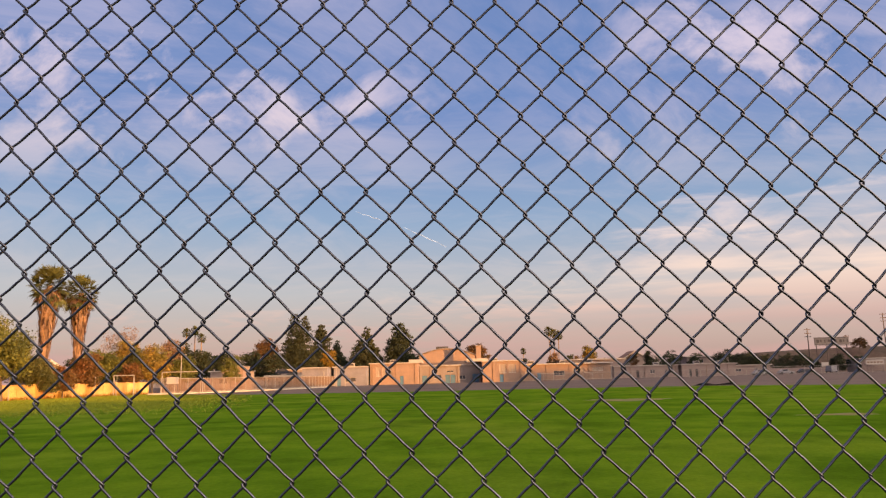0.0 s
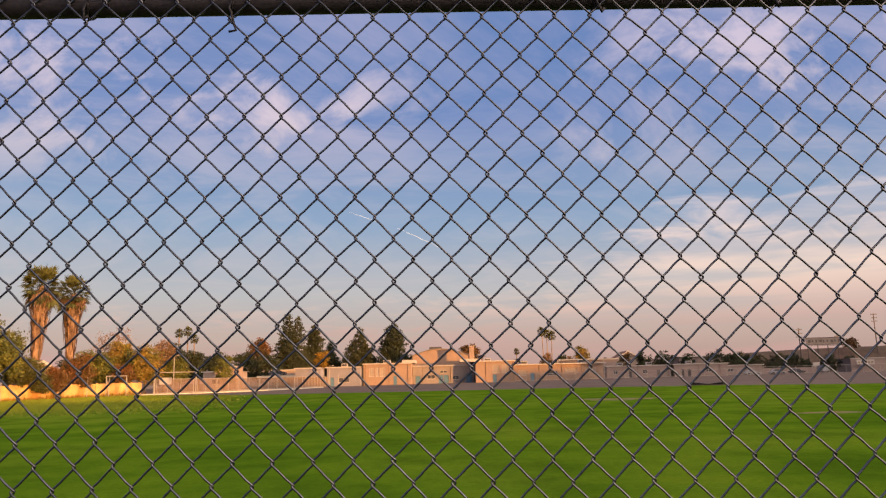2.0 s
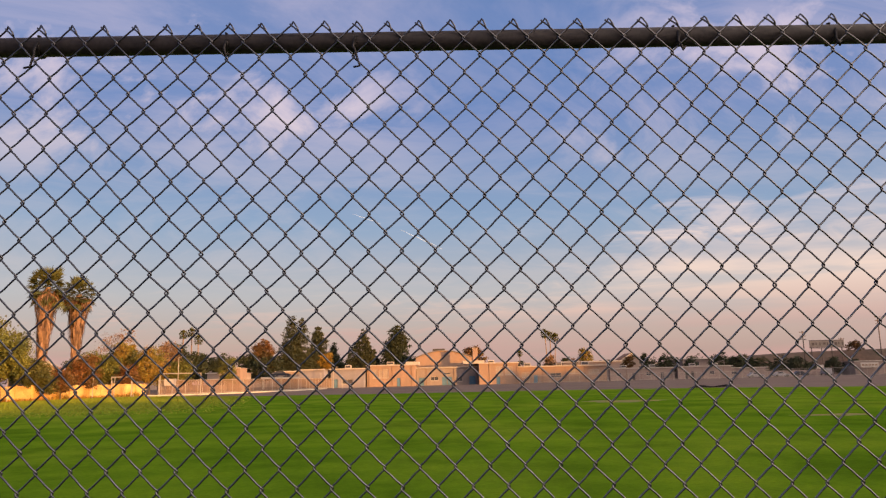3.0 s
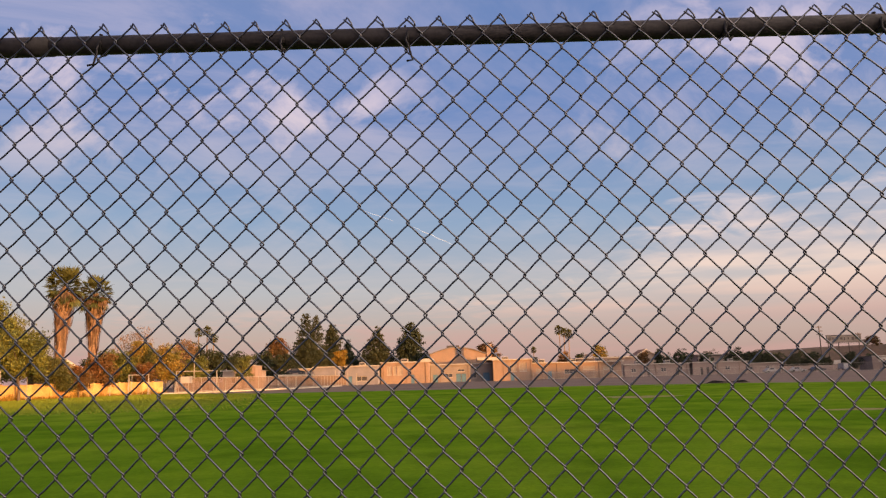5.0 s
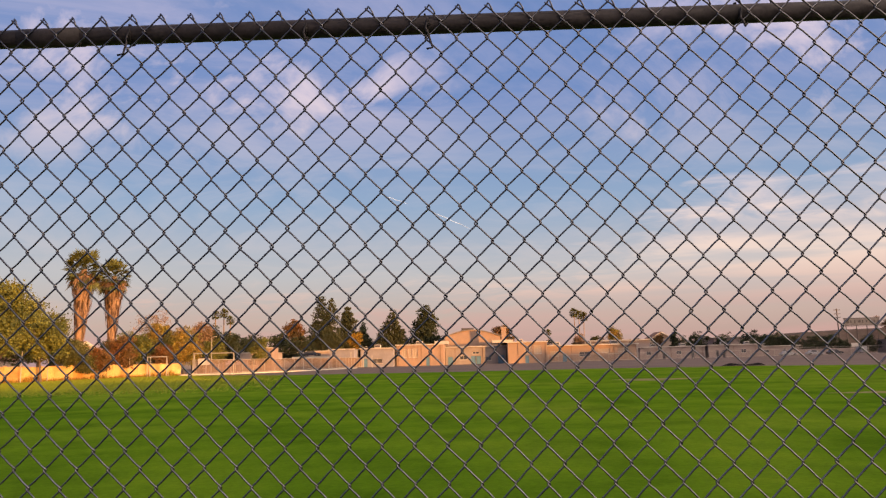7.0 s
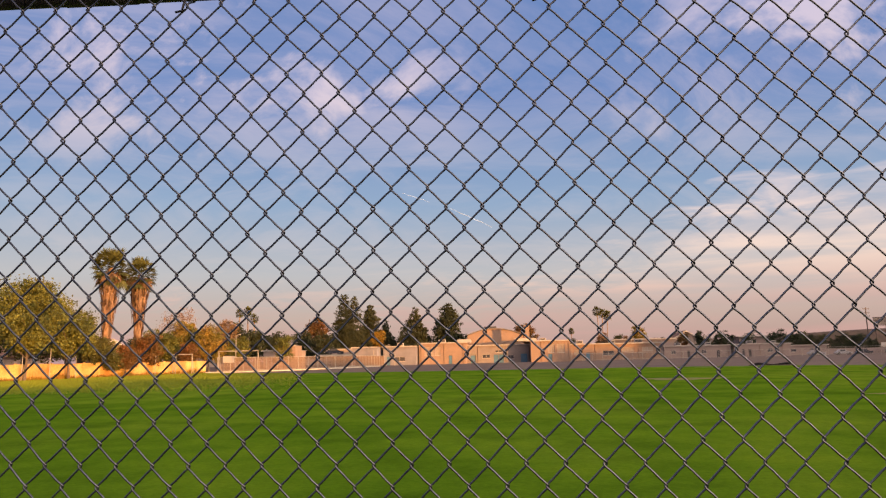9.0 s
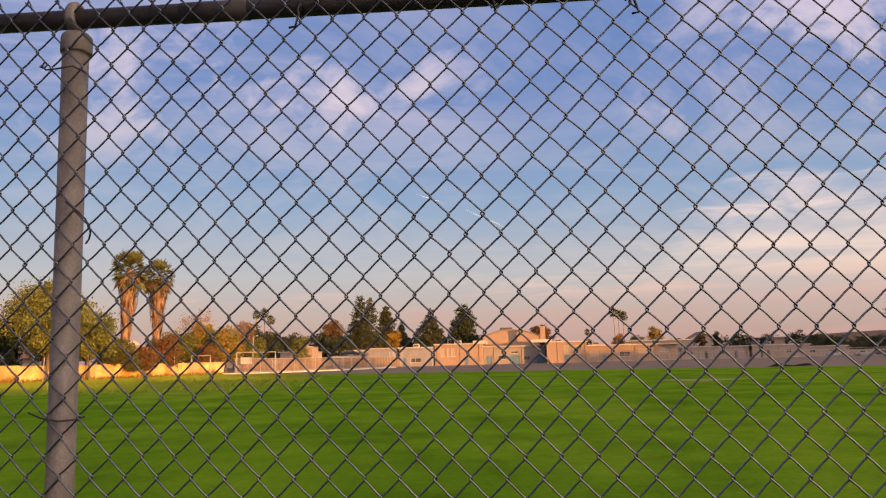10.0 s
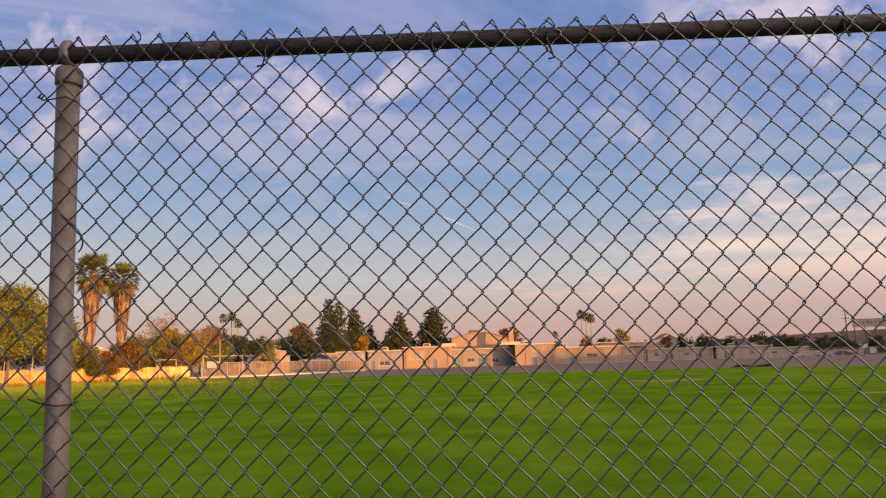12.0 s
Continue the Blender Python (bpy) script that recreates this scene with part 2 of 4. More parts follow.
LEAF_BARE = leaf_material("thin_dry_leaf", (0.28, 0.15, 0.07), (0.2, 0.12, 0.06))
FROND = leaf_material("green_palm_frond", (0.105, 0.10, 0.026), (0.05, 0.056, 0.018), 0.5)


def grass_material():
    m = bpy.data.materials.new("mown_field_grass")
    m.use_nodes = True
    nt = m.node_tree
    N, L = nt.nodes.new, nt.links.new
    p = nt.nodes["Principled BSDF"]
    p.inputs["Roughness"].default_value = 0.85
    p.inputs["Specular IOR Level"].default_value = 0.0
    geo = N("ShaderNodeNewGeometry")

    def tex(s, detail=5, r=0.6, squash=(1, 1, 1)):
        mp = N("ShaderNodeMapping")
        mp.inputs["Scale"].default_value = squash
        L(geo.outputs["Position"], mp.inputs[0])
        n = N("ShaderNodeTexNoise")
        n.inputs["Scale"].default_value = s
        n.inputs["Detail"].default_value = detail
        n.inputs["Roughness"].default_value = r
        L(mp.outputs[0], n.inputs["Vector"])
        return n.outputs[0]

    def ramp(v, stops):
        n = N("ShaderNodeValToRGB")
        el = n.color_ramp.elements
        while len(el) < len(stops):
            el.new(0.5)
        for e, (q, c) in zip(el, stops):
            e.position, e.color = q, (*c, 1)
        L(v, n.inputs[0])
        return n.outputs[0]

    def mul(a, b, f=1.0):
        n = N("ShaderNodeMix")
        n.data_type, n.blend_type = "RGBA", "MULTIPLY"
        n.inputs[0].default_value = f
        L(a, n.inputs[6])
        L(b, n.inputs[7])
        return n.outputs[2]

    broad = ramp(tex(0.07, 3), [(0.34, (0.064, 0.134, 0.007)), (0.5, (0.086, 0.158, 0.009)), (0.66, (0.116, 0.176, 0.014))])
    patch = ramp(tex(0.36, 6, 0.65, (1.0, 0.9, 1.0)), [(0.36, (0.66, 0.72, 0.70)), (0.5, (1, 1, 1)), (0.64, (1.32, 1.17, 1.2))])
    blade = ramp(tex(14, 6, 0.75), [(0.3, (0.75, 0.78, 0.75)), (0.7, (1.2, 1.18, 1.15))])
    L(mul(mul(broad, patch), blade), p.inputs["Base Color"])
    b = N("ShaderNodeBump")
    b.inputs["Strength"].default_value = 0.8
    b.inputs["Distance"].default_value = 0.03
    L(tex(20, 6, 0.75), b.inputs["Height"])
    L(b.outputs[0], p.inputs["Normal"])
    return m


GRASS = grass_material()
# brighter and yellower than the turf: sunlight is put into the blade colour
SUNLIT_BLADE = leaf_material("sunlit_grass_blade", (0.185, 0.205, 0.013), (0.15, 0.18, 0.011), 0.06)


# ---- builders ----
def mesh_object(name, verts, faces, mat, parent=None, smooth=False):
    me = bpy.data.meshes.new(name)
    me.from_pydata([tuple(v) for v in verts] if not isinstance(verts, np.ndarray) else verts.tolist(), [], faces if isinstance(faces, list) else faces.tolist())
    me.materials.append(mat)
    if smooth:
        me.shade_smooth()
    ob = new(name, me)
    if parent is not None:
        ob.parent = parent
    return ob


def part(name, bm, mat, parent, label="", smooth=False):
    me = bpy.data.meshes.new(name)
    bm.to_mesh(me)
    bm.free()
    me.materials.append(mat)
    if smooth:
        me.shade_smooth()
    ob = new(name, me)
    ob.parent = parent
    return tagged(ob, label)


def thing(name, label, category, loc=(0, 0, 0), turn=0.0, group="", kind=""):
    ob = new(name)
    ob.location = loc
    ob.rotation_euler = (0, 0, radians(turn))
    return tagged(ob, label, category, group, kind)


def add_box(bm, x0, x1, y0, y1, z0, z1, bevel=0.0):
    m = Matrix.LocRotScale(((x0 + x1) / 2, (y0 + y1) / 2, (z0 + z1) / 2), None, (x1 - x0, y1 - y0, z1 - z0))
    r = bmesh.ops.create_cube(bm, size=1, matrix=m)
    if bevel:
        bmesh.ops.bevel(bm, geom=list({e for v in r["verts"] for e in v.link_edges}), offset=bevel, segments=1, affect="EDGES")
    return bm


def box(x0, x1, y0, y1, z0, z1, bevel=0.0):
    return add_box(bmesh.new(), x0, x1, y0, y1, z0, z1, bevel)


def add_tube(bm, a, b, r0, r1=None, seg=10):
    a, b = Vector(a), Vector(b)
    m = Matrix.Translation((a + b) / 2) @ (b - a).to_track_quat("Z", "Y").to_matrix().to_4x4()
    bmesh.ops.create_cone(bm, cap_ends=True, segments=seg, radius1=r0, radius2=r0 if r1 is None else r1, depth=(b - a).length, matrix=m)
    return bm


def tube(a, b, r0, r1=None, seg=10):
    return add_tube(bmesh.new(), a, b, r0, r1, seg)


def swept(points, radius, sides=6):
    """Vertices and faces of a round wire along a list of points."""
    pts = np.asarray(points, float)
    tan = np.gradient(pts, axis=0)
    tan /= np.linalg.norm(tan, axis=1)[:, None] + 1e-9
    ref = np.array([0.13, 1.0, 0.07])
    u = np.cross(tan, ref)
    u /= np.linalg.norm(u, axis=1)[:, None] + 1e-9
    v = np.cross(tan, u)
    ang = np.arange(sides) * 2 * np.pi / sides
    ring = pts[:, None, :] + radius * (np.cos(ang)[None, :, None] * u[:, None, :] + np.sin(ang)[None, :, None] * v[:, None, :])
    n = len(pts)
    i, k = np.meshgrid(np.arange(n - 1), np.arange(sides), indexing="ij")
    k2 = (k + 1) % sides
    f = np.stack([i * sides + k, i * sides + k2, (i + 1) * sides + k2, (i + 1) * sides + k], -1).reshape(-1, 4).tolist()
    f.append(list(range(sides))[::-1])
    f.append([(n - 1) * sides + q for q in range(sides)])
    return ring.reshape(-1, 3), f


def wire_part(name, points, radius, mat, parent, sides=6, label=""):
    v, f = swept(points, radius, sides)
    return tagged(mesh_object(name, v, f, mat, parent, smooth=True), label)


# ---- ground ----
def make_ground():
    n = 60
    s = np.linspace(-1, 1, n)
    g = np.sign(s) * np.abs(s) ** 3 * 4400
    v = [(x, y, 0.0) for y in g for x in g]
    f = [(j * n + i, j * n + i + 1, (j + 1) * n + i + 1, (j + 1) * n + i) for j in range(n - 1) for i in range(n - 1)]
    tagged(mesh_object("ground", v, f, ASPHALT), "dusty brown asphalt and bare ground round the field", "ground", kind="structure")


def make_field():
    rng = random.Random(4)
    # far edge of the turf, from the block wall round to the open side
    far = [(-55, 60), (-50, 84), (-43.5, 106), (-36, 99), (-24, 91), (-4, 85.5), (13, 84.5), (27, 79), (37, 69), (60, 55), (110, 35)]
    edge = []
    for (x0, y0), (x1, y1) in zip(far, far[1:]):
        for k in range(14):
            q = k / 14
            edge.append((x0 + (x1 - x0) * q + rng.uniform(-.12, .12), y0 + (y1 - y0) * q + rng.uniform(-.25, .25)))
    edge.append(far[-1])
    bm = bmesh.new()
    top = [bm.verts.new((x, y, 0.03)) for x, y in edge]
    near = [bm.verts.new((x, 0.36, 0.03)) for x, y in edge]
    for i in range(len(edge) - 1):
        bm.faces.new((near[i], near[i + 1], top[i + 1], top[i]))
    me = bpy.data.meshes.new("grass_field")
    bm.to_mesh(me)
    bm.free()
    me.materials.append(GRASS)
    tagged(new("grass_field", me), "wide mown green grass playing field, partly in evening shade", "grass", kind="structure")


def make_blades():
    """Upright blades where the low sun still reaches the turf, coloured as if lit."""
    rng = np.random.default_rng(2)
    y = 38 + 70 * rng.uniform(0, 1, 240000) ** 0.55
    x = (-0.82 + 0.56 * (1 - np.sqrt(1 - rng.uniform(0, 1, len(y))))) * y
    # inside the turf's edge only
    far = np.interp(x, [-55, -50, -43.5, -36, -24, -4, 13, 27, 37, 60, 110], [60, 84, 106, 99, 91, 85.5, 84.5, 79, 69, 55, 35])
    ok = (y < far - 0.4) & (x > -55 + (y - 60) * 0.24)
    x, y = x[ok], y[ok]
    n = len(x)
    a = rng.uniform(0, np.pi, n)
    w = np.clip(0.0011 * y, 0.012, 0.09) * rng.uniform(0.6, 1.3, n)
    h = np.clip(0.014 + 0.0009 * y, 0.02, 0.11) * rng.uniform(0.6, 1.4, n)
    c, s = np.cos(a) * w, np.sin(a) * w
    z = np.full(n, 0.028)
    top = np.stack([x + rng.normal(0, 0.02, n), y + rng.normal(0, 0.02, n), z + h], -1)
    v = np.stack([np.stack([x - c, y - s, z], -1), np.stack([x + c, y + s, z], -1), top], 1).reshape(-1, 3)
    tagged(mesh_object("grass_blades", v, np.arange(3 * n).reshape(-1, 3), SUNLIT_BLADE), "short upright grass blades of the playing field, coloured yellower as if sunlit", "grass", kind="stuff")


def make_dark_ground():
    """Unseen dark asphalt added on the camera side, to cut bounce light on the fence."""
    bm = box(-80, 120, -33, 0.35, 0.0, 0.02)
    ob = part("pavement", bm, UNSEEN_ASPHALT, None)
    tagged(ob, "added unseen dark asphalt ground that cuts bounce light on the fence", "pavement", kind="structure")


make_ground()
make_field()
make_dark_ground()
make_blades()


# ---- the chain-link fence in front of the camera ----
PITCH_X, PITCH_Z = 0.0705, 0.07998      # width and height of one diamond
FENCE = pose(0, 0, 1.85, -0.31, 0.5, 0)   # the fence follows a slight fall of the ground


def make_fence():
    fence = thing("chain_link_fence", "weathered galvanised chain-link fence with top rail and steel post", "fence")
    fence.matrix_basis = FENCE
    hx, hz = PITCH_X / 2, PITCH_Z / 2
    top_row, rows, r = 12, 57, 0.0020

    def sway(p):
        """The slack of an old mesh: slow waves, a few millimetres."""
        x, z = p[:, 0], p[:, 2]
        q = p.copy()
        q[:, 0] += 0.0016 * np.sin(5.1 * z + 3.0 * x) + 0.0009 * np.sin(17 * z - 9 * x)
        q[:, 2] += 0.0014 * np.sin(4.3 * x + 1.0) + 0.0009 * np.sin(13 * x + 7 * z)
        q[:, 1] += 0.004 * np.sin(2.9 * x + 2.0 * z)
        pulled = np.exp(-((x - 0.02) / 0.4) ** 2 - ((z - 0.28) / 0.24) ** 2)     # drawn aside under the rail
        q[:, 0] -= 0.0042 * pulled
        q[:, 2] += 0.0012 * pulled
        return q

    # bends of one leg, from a knot to the next: steep by the knots, slack between
    along = np.array([0.0, 0.05, 0.11, 0.19, 0.34, 0.66, 0.81, 0.89, 0.95])
    across = np.array([-0.065, -0.045, 0.025, 0.135, 0.325, 0.675, 0.865, 0.975, 1.045])
    rng = np.random.default_rng(5)
    for m in range(-122, 138):
        odd = m % 2
        near = abs(m * hx) < 2.4
        steps = list(zip(along, across))[::1 if near else 2]
        pts = []
        jitter = rng.normal(0, 0.0007, (rows + 2, 2))
        for leg in range(rows):
            start_right = (leg % 2 == 0) == bool(odd)
            c0, c1 = (m + 1, m) if start_right else (m, m + 1)
            depth = 0.0026 if start_right else -0.0026
            for a, w in steps:
                x = (c0 + (c1 - c0) * w) * hx + jitter[leg, 0] * (1 - a) + jitter[leg + 1, 0] * a
                z = (top_row - leg - a) * hz + jitter[leg, 1] * (1 - a) + jitter[leg + 1, 1] * a
                y = depth * math.sin(math.pi * min(max(a, 0.04), 0.96)) ** 0.5
                if leg == 0 and a < 0.1:
                    y *= 0.4
                pts.append((x, y, z))
        pts = np.array(pts)
        if odd:     # the loose end, turned down over its neighbour at the top
            lean = rng.uniform(0.8, 1.2)
            x, z = pts[0, 0], pts[0, 2]
            tail = np.array([(x + 0.0145 * lean, -0.004, z - 0.021), (x + 0.0125 * lean, -0.0045, z - 0.0125), (x + 0.006, -0.004, z - 0.001), (x + 0.0025, -0.002, z + 0.0035)])
            pts = np.vstack([tail, pts])
        wire_part("mesh_wire", sway(pts), r, WIRE, fence, 7 if near else 4)

    rail = part("top_rail", tube((-4.34, 0.026, 0.447), (4.92, 0.026, 0.447), 0.0218, seg=28), RAIL, fence, "weathered steel top rail, coloured dark for its shaded underside", True)
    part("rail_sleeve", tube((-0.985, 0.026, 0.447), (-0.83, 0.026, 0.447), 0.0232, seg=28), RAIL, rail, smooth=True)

    def post(x_top, x_foot):
        foot_z = -1.83
        body = part("post", tube((x_foot - 0.002, 0.036, foot_z), (x_top - 0.002, 0.036, 0.395), 0.0284, seg=28), PIPE, fence, "grey galvanised steel line post", True)
        cap = bmesh.new()
        ring = []
        for z, rad in ((0.368, 0.0325), (0.371, 0.0338), (0.402, 0.0338), (0.409, 0.032), (0.416, 0.025), (0.42, 0.016)):
            ring.append([cap.verts.new((x_top + rad * math.cos(a), 0.036 + rad * math.sin(a), z)) for a in np.linspace(0, 2 * np.pi, 28, endpoint=False)])
        for a, b in zip(ring, ring[1:]):
            for k in range(28):
                cap.faces.new((a[k], a[(k + 1) % 28], b[(k + 1) % 28], b[k]))
        cap.faces.new(ring[0][::-1])
        cap.faces.new(ring[-1])
        part("post_cap", cap, PIPE, body, "cast steel loop cap", True)
        # loop of the cap, round the rail
        eye = bmesh.new()
        n = 24
        inner, outer = 0.0222, 0.0315
        loops = []
        for (dx, rad) in ((-0.012, inner), (-0.012, outer - 0.004), (-0.006, outer), (0.006, outer), (0.012, outer - 0.004), (0.012, inner)):
            loops.append([eye.verts.new((x_top + dx, 0.026 + rad * math.cos(a), 0.447 + rad * math.sin(a) * (1.28 if math.sin(a) > 0 else 1.0))) for a in np.linspace(0, 2 * np.pi, n, endpoint=False)])
        for a, b in zip(loops, loops[1:] + loops[:1]):
            for k in range(n):
                eye.faces.new((a[k], a[(k + 1) % n], b[(k + 1) % n], b[k]))
        part("cap_loop", eye, PIPE, body, smooth=True)

    post(-1.238, -1.178)
    post(1.80, 1.86)
    post(-4.28, -4.22)
    post(4.84, 4.9)

    # tie wires round the rail
    def tie(x, hang, lean, closed):
        a = np.linspace(radians(-60), radians(250), 14)
        loop = [(x + 0.004 * math.sin(2 * t) - 0.003, 0.026 + 0.0242 * math.sin(t + 0.5), 0.447 + 0.0242 * math.cos(t + 0.5)) for t in a]
        tail = [(x - 0.004, -0.003, 0.425), (x + 0.1 * lean, -0.006, 0.414), (x + 0.6 * lean, -0.007, 0.414 - 0.6 * hang), (x + lean, -0.006, 0.414 - hang)]
        tail += [(x + lean - 0.014, -0.005, 0.414 - hang - 0.002)] if not closed else [(x + lean + 0.006, -0.004, 0.414 - hang + 0.008), (x + 0.4 * lean + 0.006, 0.004, 0.41)]
        wire_part("tie_wire", loop + tail, 0.0027, TIE, fence, 6)

    for x, hang, lean, closed in ((-0.707, 0.028, -0.008, False), (-0.284, 0.010, 0.0, True), (0.002, 0.038, 0.012, False), (0.722, 0.012, 0.004, True),
                                  (1.07, 0.005, 0.0, True), (-1.72, 0.016, 0.004, False), (1.42, 0.014, 0.004, False)):
        tie(x, hang, lean, closed)
    # stray wires: one standing up from the rail, two bent round the post
    wire_part("tie_wire", [(-1.061, 0.004, 0.418), (-1.055, -0.006, 0.436), (-1.041, -0.007, 0.456), (-1.033, -0.004, 0.472), (-1.037, 0.0, 0.486), (-1.045, 0.002, 0.494)], 0.002, TIE, fence)
    wire_part("tie_wire", [(-1.2156, -0.004, 0.0157), (-1.1993, -0.007, 0.003), (-1.1831, -0.007, -0.0088), (-1.1684, -0.005, -0.0235), (-1.159, -0.003, -0.0395), (-1.1575, 0.0, -0.0545), (-1.1637, 0.006, -0.0669), (-1.1748, 0.014, -0.074)], 0.0021, TIE, fence)
    wire_part("tie_wire", [(-1.286, -0.006, 0.330), (-1.292, -0.009, 0.322), (-1.282, -0.010, 0.318), (-1.276, -0.007, 0.328), (-1.284, -0.006, 0.334), (-1.289, -0.006, 0.324), (-1.28, -0.006, 0.316), (-1.27, -0.004, 0.317), (-1.25, 0.0, 0.321), (-1.222, 0.0, 0.325), (-1.208, 0.01, 0.318), (-1.203, 0.03, 0.316)], 0.002, TIE, fence)
    wire_part("tie_wire", [(-1.27, 0.0, -0.43), (-1.24, -0.006, -0.44), (-1.20, -0.006, -0.447), (-1.172, 0.004, -0.445), (-1.165, 0.03, -0.44)], 0.002, TIE, fence)


make_fence()


# ---- trees ----
def leaf_cloud(rng, lobes, count, size, flat=0.0, droop=0.0, gaps=0.55, clump=0.0, upright=1.0):
    """Small leaf faces scattered through lobes (centre, radii), denser to the outside; clump: reach of the sprays they gather in."""
    lobes = [(np.array(c, float), np.array(r, float)) for c, r in lobes]
    vol = np.array([r.prod() ** 0.67 for _, r in lobes])
    seeds = count if not clump else max(count // 16, 1)
    pick = rng.choice(len(lobes), seeds, p=vol / vol.sum())
    d = rng.normal(size=(seeds, 3))
    d /= np.linalg.norm(d, axis=1)[:, None]
    rad = rng.uniform(0.35, 1.0, seeds) ** 0.5 * rng.uniform(0.82, 1.12, seeds)
    c = np.array([l[0] for l in lobes])[pick]
    r = np.array([l[1] for l in lobes])[pick]
    p = c + d * r * rad[:, None]
    # open gaps by thinning where a coarse wave says so
    w = np.sin(p[:, 0] * 1.7 + 1.3 * np.sin(p[:, 2] * 1.1)) * np.sin(p[:, 1] * 1.5 + 0.7) * np.sin(p[:, 2] * 1.9 + 0.4)
    p = p[rng.uniform(size=seeds) > gaps * (w > 0.22)]
    if clump:
        p = np.repeat(p, 16, axis=0)
        p = p + np.clip(rng.normal(size=p.shape), -1.5, 1.5) * clump * np.array([1.0, 1.0, 0.62]) * rng.uniform(0.3, 1.2, len(p))[:, None]
        p[:, 2] = np.maximum(p[:, 2], 0.05)
    n = len(p)
    a = rng.normal(size=(n, 3))
    a[:, 2] *= upright
    a /= np.linalg.norm(a, axis=1)[:, None]
    b = np.cross(a, rng.normal(size=(n, 3)))
    b /= np.linalg.norm(b, axis=1)[:, None] + 1e-9
    b[:, 2] = b[:, 2] * (1 - flat) - droop
    s = size * rng.uniform(0.6, 1.35, n)[:, None]
    quad = np.stack([p - a * s, p + b * s * 0.55, p + a * s, p - b * s * 0.55], 1).reshape(-1, 3)
    return quad, np.arange(4 * n).reshape(-1, 4)


def trunk_mesh(rng, height, radius, limbs, spread, lift):
    bm = bmesh.new()
    z, x, y = 0.0, 0.0, 0.0
    steps = 4
    top = []
    for k in range(steps):
        nx, ny, nz = x + rng.uniform(-.08, .08) * height / 3, y + rng.uniform(-.08, .08) * height / 3, z + height / steps
        add_tube(bm, (x, y, z - 0.05), (nx, ny, nz + 0.05), radius * (1 - 0.2 * k), radius * (1 - 0.2 * (k + 1)), 8)
        x, y, z = nx, ny, nz
        top.append((x, y, z))
    for k in range(limbs):
        bx, by, bz = top[1 + k % 3]
        a = 2 * math.pi * k / limbs + rng.uniform(-.4, .4)
        mid = (bx + math.cos(a) * spread * 0.5, by + math.sin(a) * spread * 0.5, bz + lift * 0.55)
        end = (bx + math.cos(a) * spread, by + math.sin(a) * spread, bz + lift * rng.uniform(0.9, 1.3))
        add_tube(bm, (bx, by, bz), mid, radius * 0.38, radius * 0.24, 6)
        add_tube(bm, mid, end, radius * 0.24, radius * 0.07, 6)
    return bm


def broad_tree(label, loc, width, height, clear, leaf, seed, count=4000, size=0.26, lobes=11, name="tree", tall=1.0):
    """A leafy tree: trunk with limbs, and a crown of uneven lobes between clear and height."""
    rng = np.random.default_rng(seed)
    r2 = random.Random(seed)
    t = thing(name, label, "tree" if name == "tree" else "bush", loc)
    ch = height - clear
    part("trunk", trunk_mesh(r2, max(clear + ch * 0.45, 0.5), max(0.035 * height * 0.7, 0.06), 6, width * 0.3, ch * 0.3), BARK, t)
    ls = [((0, 0, clear + ch * 0.5), (width * 0.30, width * 0.28, ch * 0.40))]
    for k in range(lobes):
        a = k * 2.399 + r2.uniform(-.3, .3)
        f = (k + 0.5) / lobes
        zc = clear + ch * (0.2 + 0.66 * f)
        reach = width * 0.5 * math.sqrt(max(1 - (abs(f - 0.35) / 0.75) ** 2, 0.05)) * r2.uniform(0.5, 0.78)
        rr = width * r2.uniform(0.14, 0.22)
        ls.append(((math.cos(a) * reach, math.sin(a) * reach, zc), (rr, rr, min(rr * r2.uniform(0.7, 1.0) * tall, ch * 0.25))))
    v, f = leaf_cloud(rng, ls, int(count * 1.9), size * 0.75, clump=0.026 * (width + ch) + 0.1)
    mesh_object("crown", v, f, leaf, t)
    return t


def conifer(label, loc, width, height, seed, count=4500, size=0.3, spires=((0, 0, 1.0),), leaf=None, blunt=0.55):
    """A dense evergreen of one or more spires with shaggy, upswept sides."""
    rng = np.random.default_rng(seed)
    t = thing("conifer_tree", label, "tree", loc)
    bm = tube((0, 0, 0), (0, 0, height * 0.7), 0.3, 0.1, 8)
    for sx, sy, q in spires:
        add_tube(bm, (sx * 0.4, sy * 0.4, height * 0.15), (sx, sy, height * q * 0.9), 0.16, 0.03, 6)
    part("trunk", bm, BARK, t)
    ls = []
    for sx, sy, q in spires:
        top = height * q
        share = width * 0.70 / (1 if len(spires) == 1 else 1.5)
        n = 15
        for k in range(n):
            f = (k + 0.3) / n
            rr = share * max(1.06 * (1 - f) ** blunt, 0.05) * rng.uniform(0.8, 1.05) * (0.75 + 0.25 * min(1, f * 6))
            ls.append(((sx + rng.uniform(-.15, .15) * rr, sy + rng.uniform(-.15, .15) * rr, 0.6 + f * (top - 0.6)), (rr, rr, top / n * 1.25)))
    v, f = leaf_cloud(rng, ls, int(count * 4.2), size * 0.7, droop=-0.2, gaps=0.15, clump=0.38, upright=2.2)
    mesh_object("crown", v, f, leaf or LEAF_CONIFER, t)
    return t


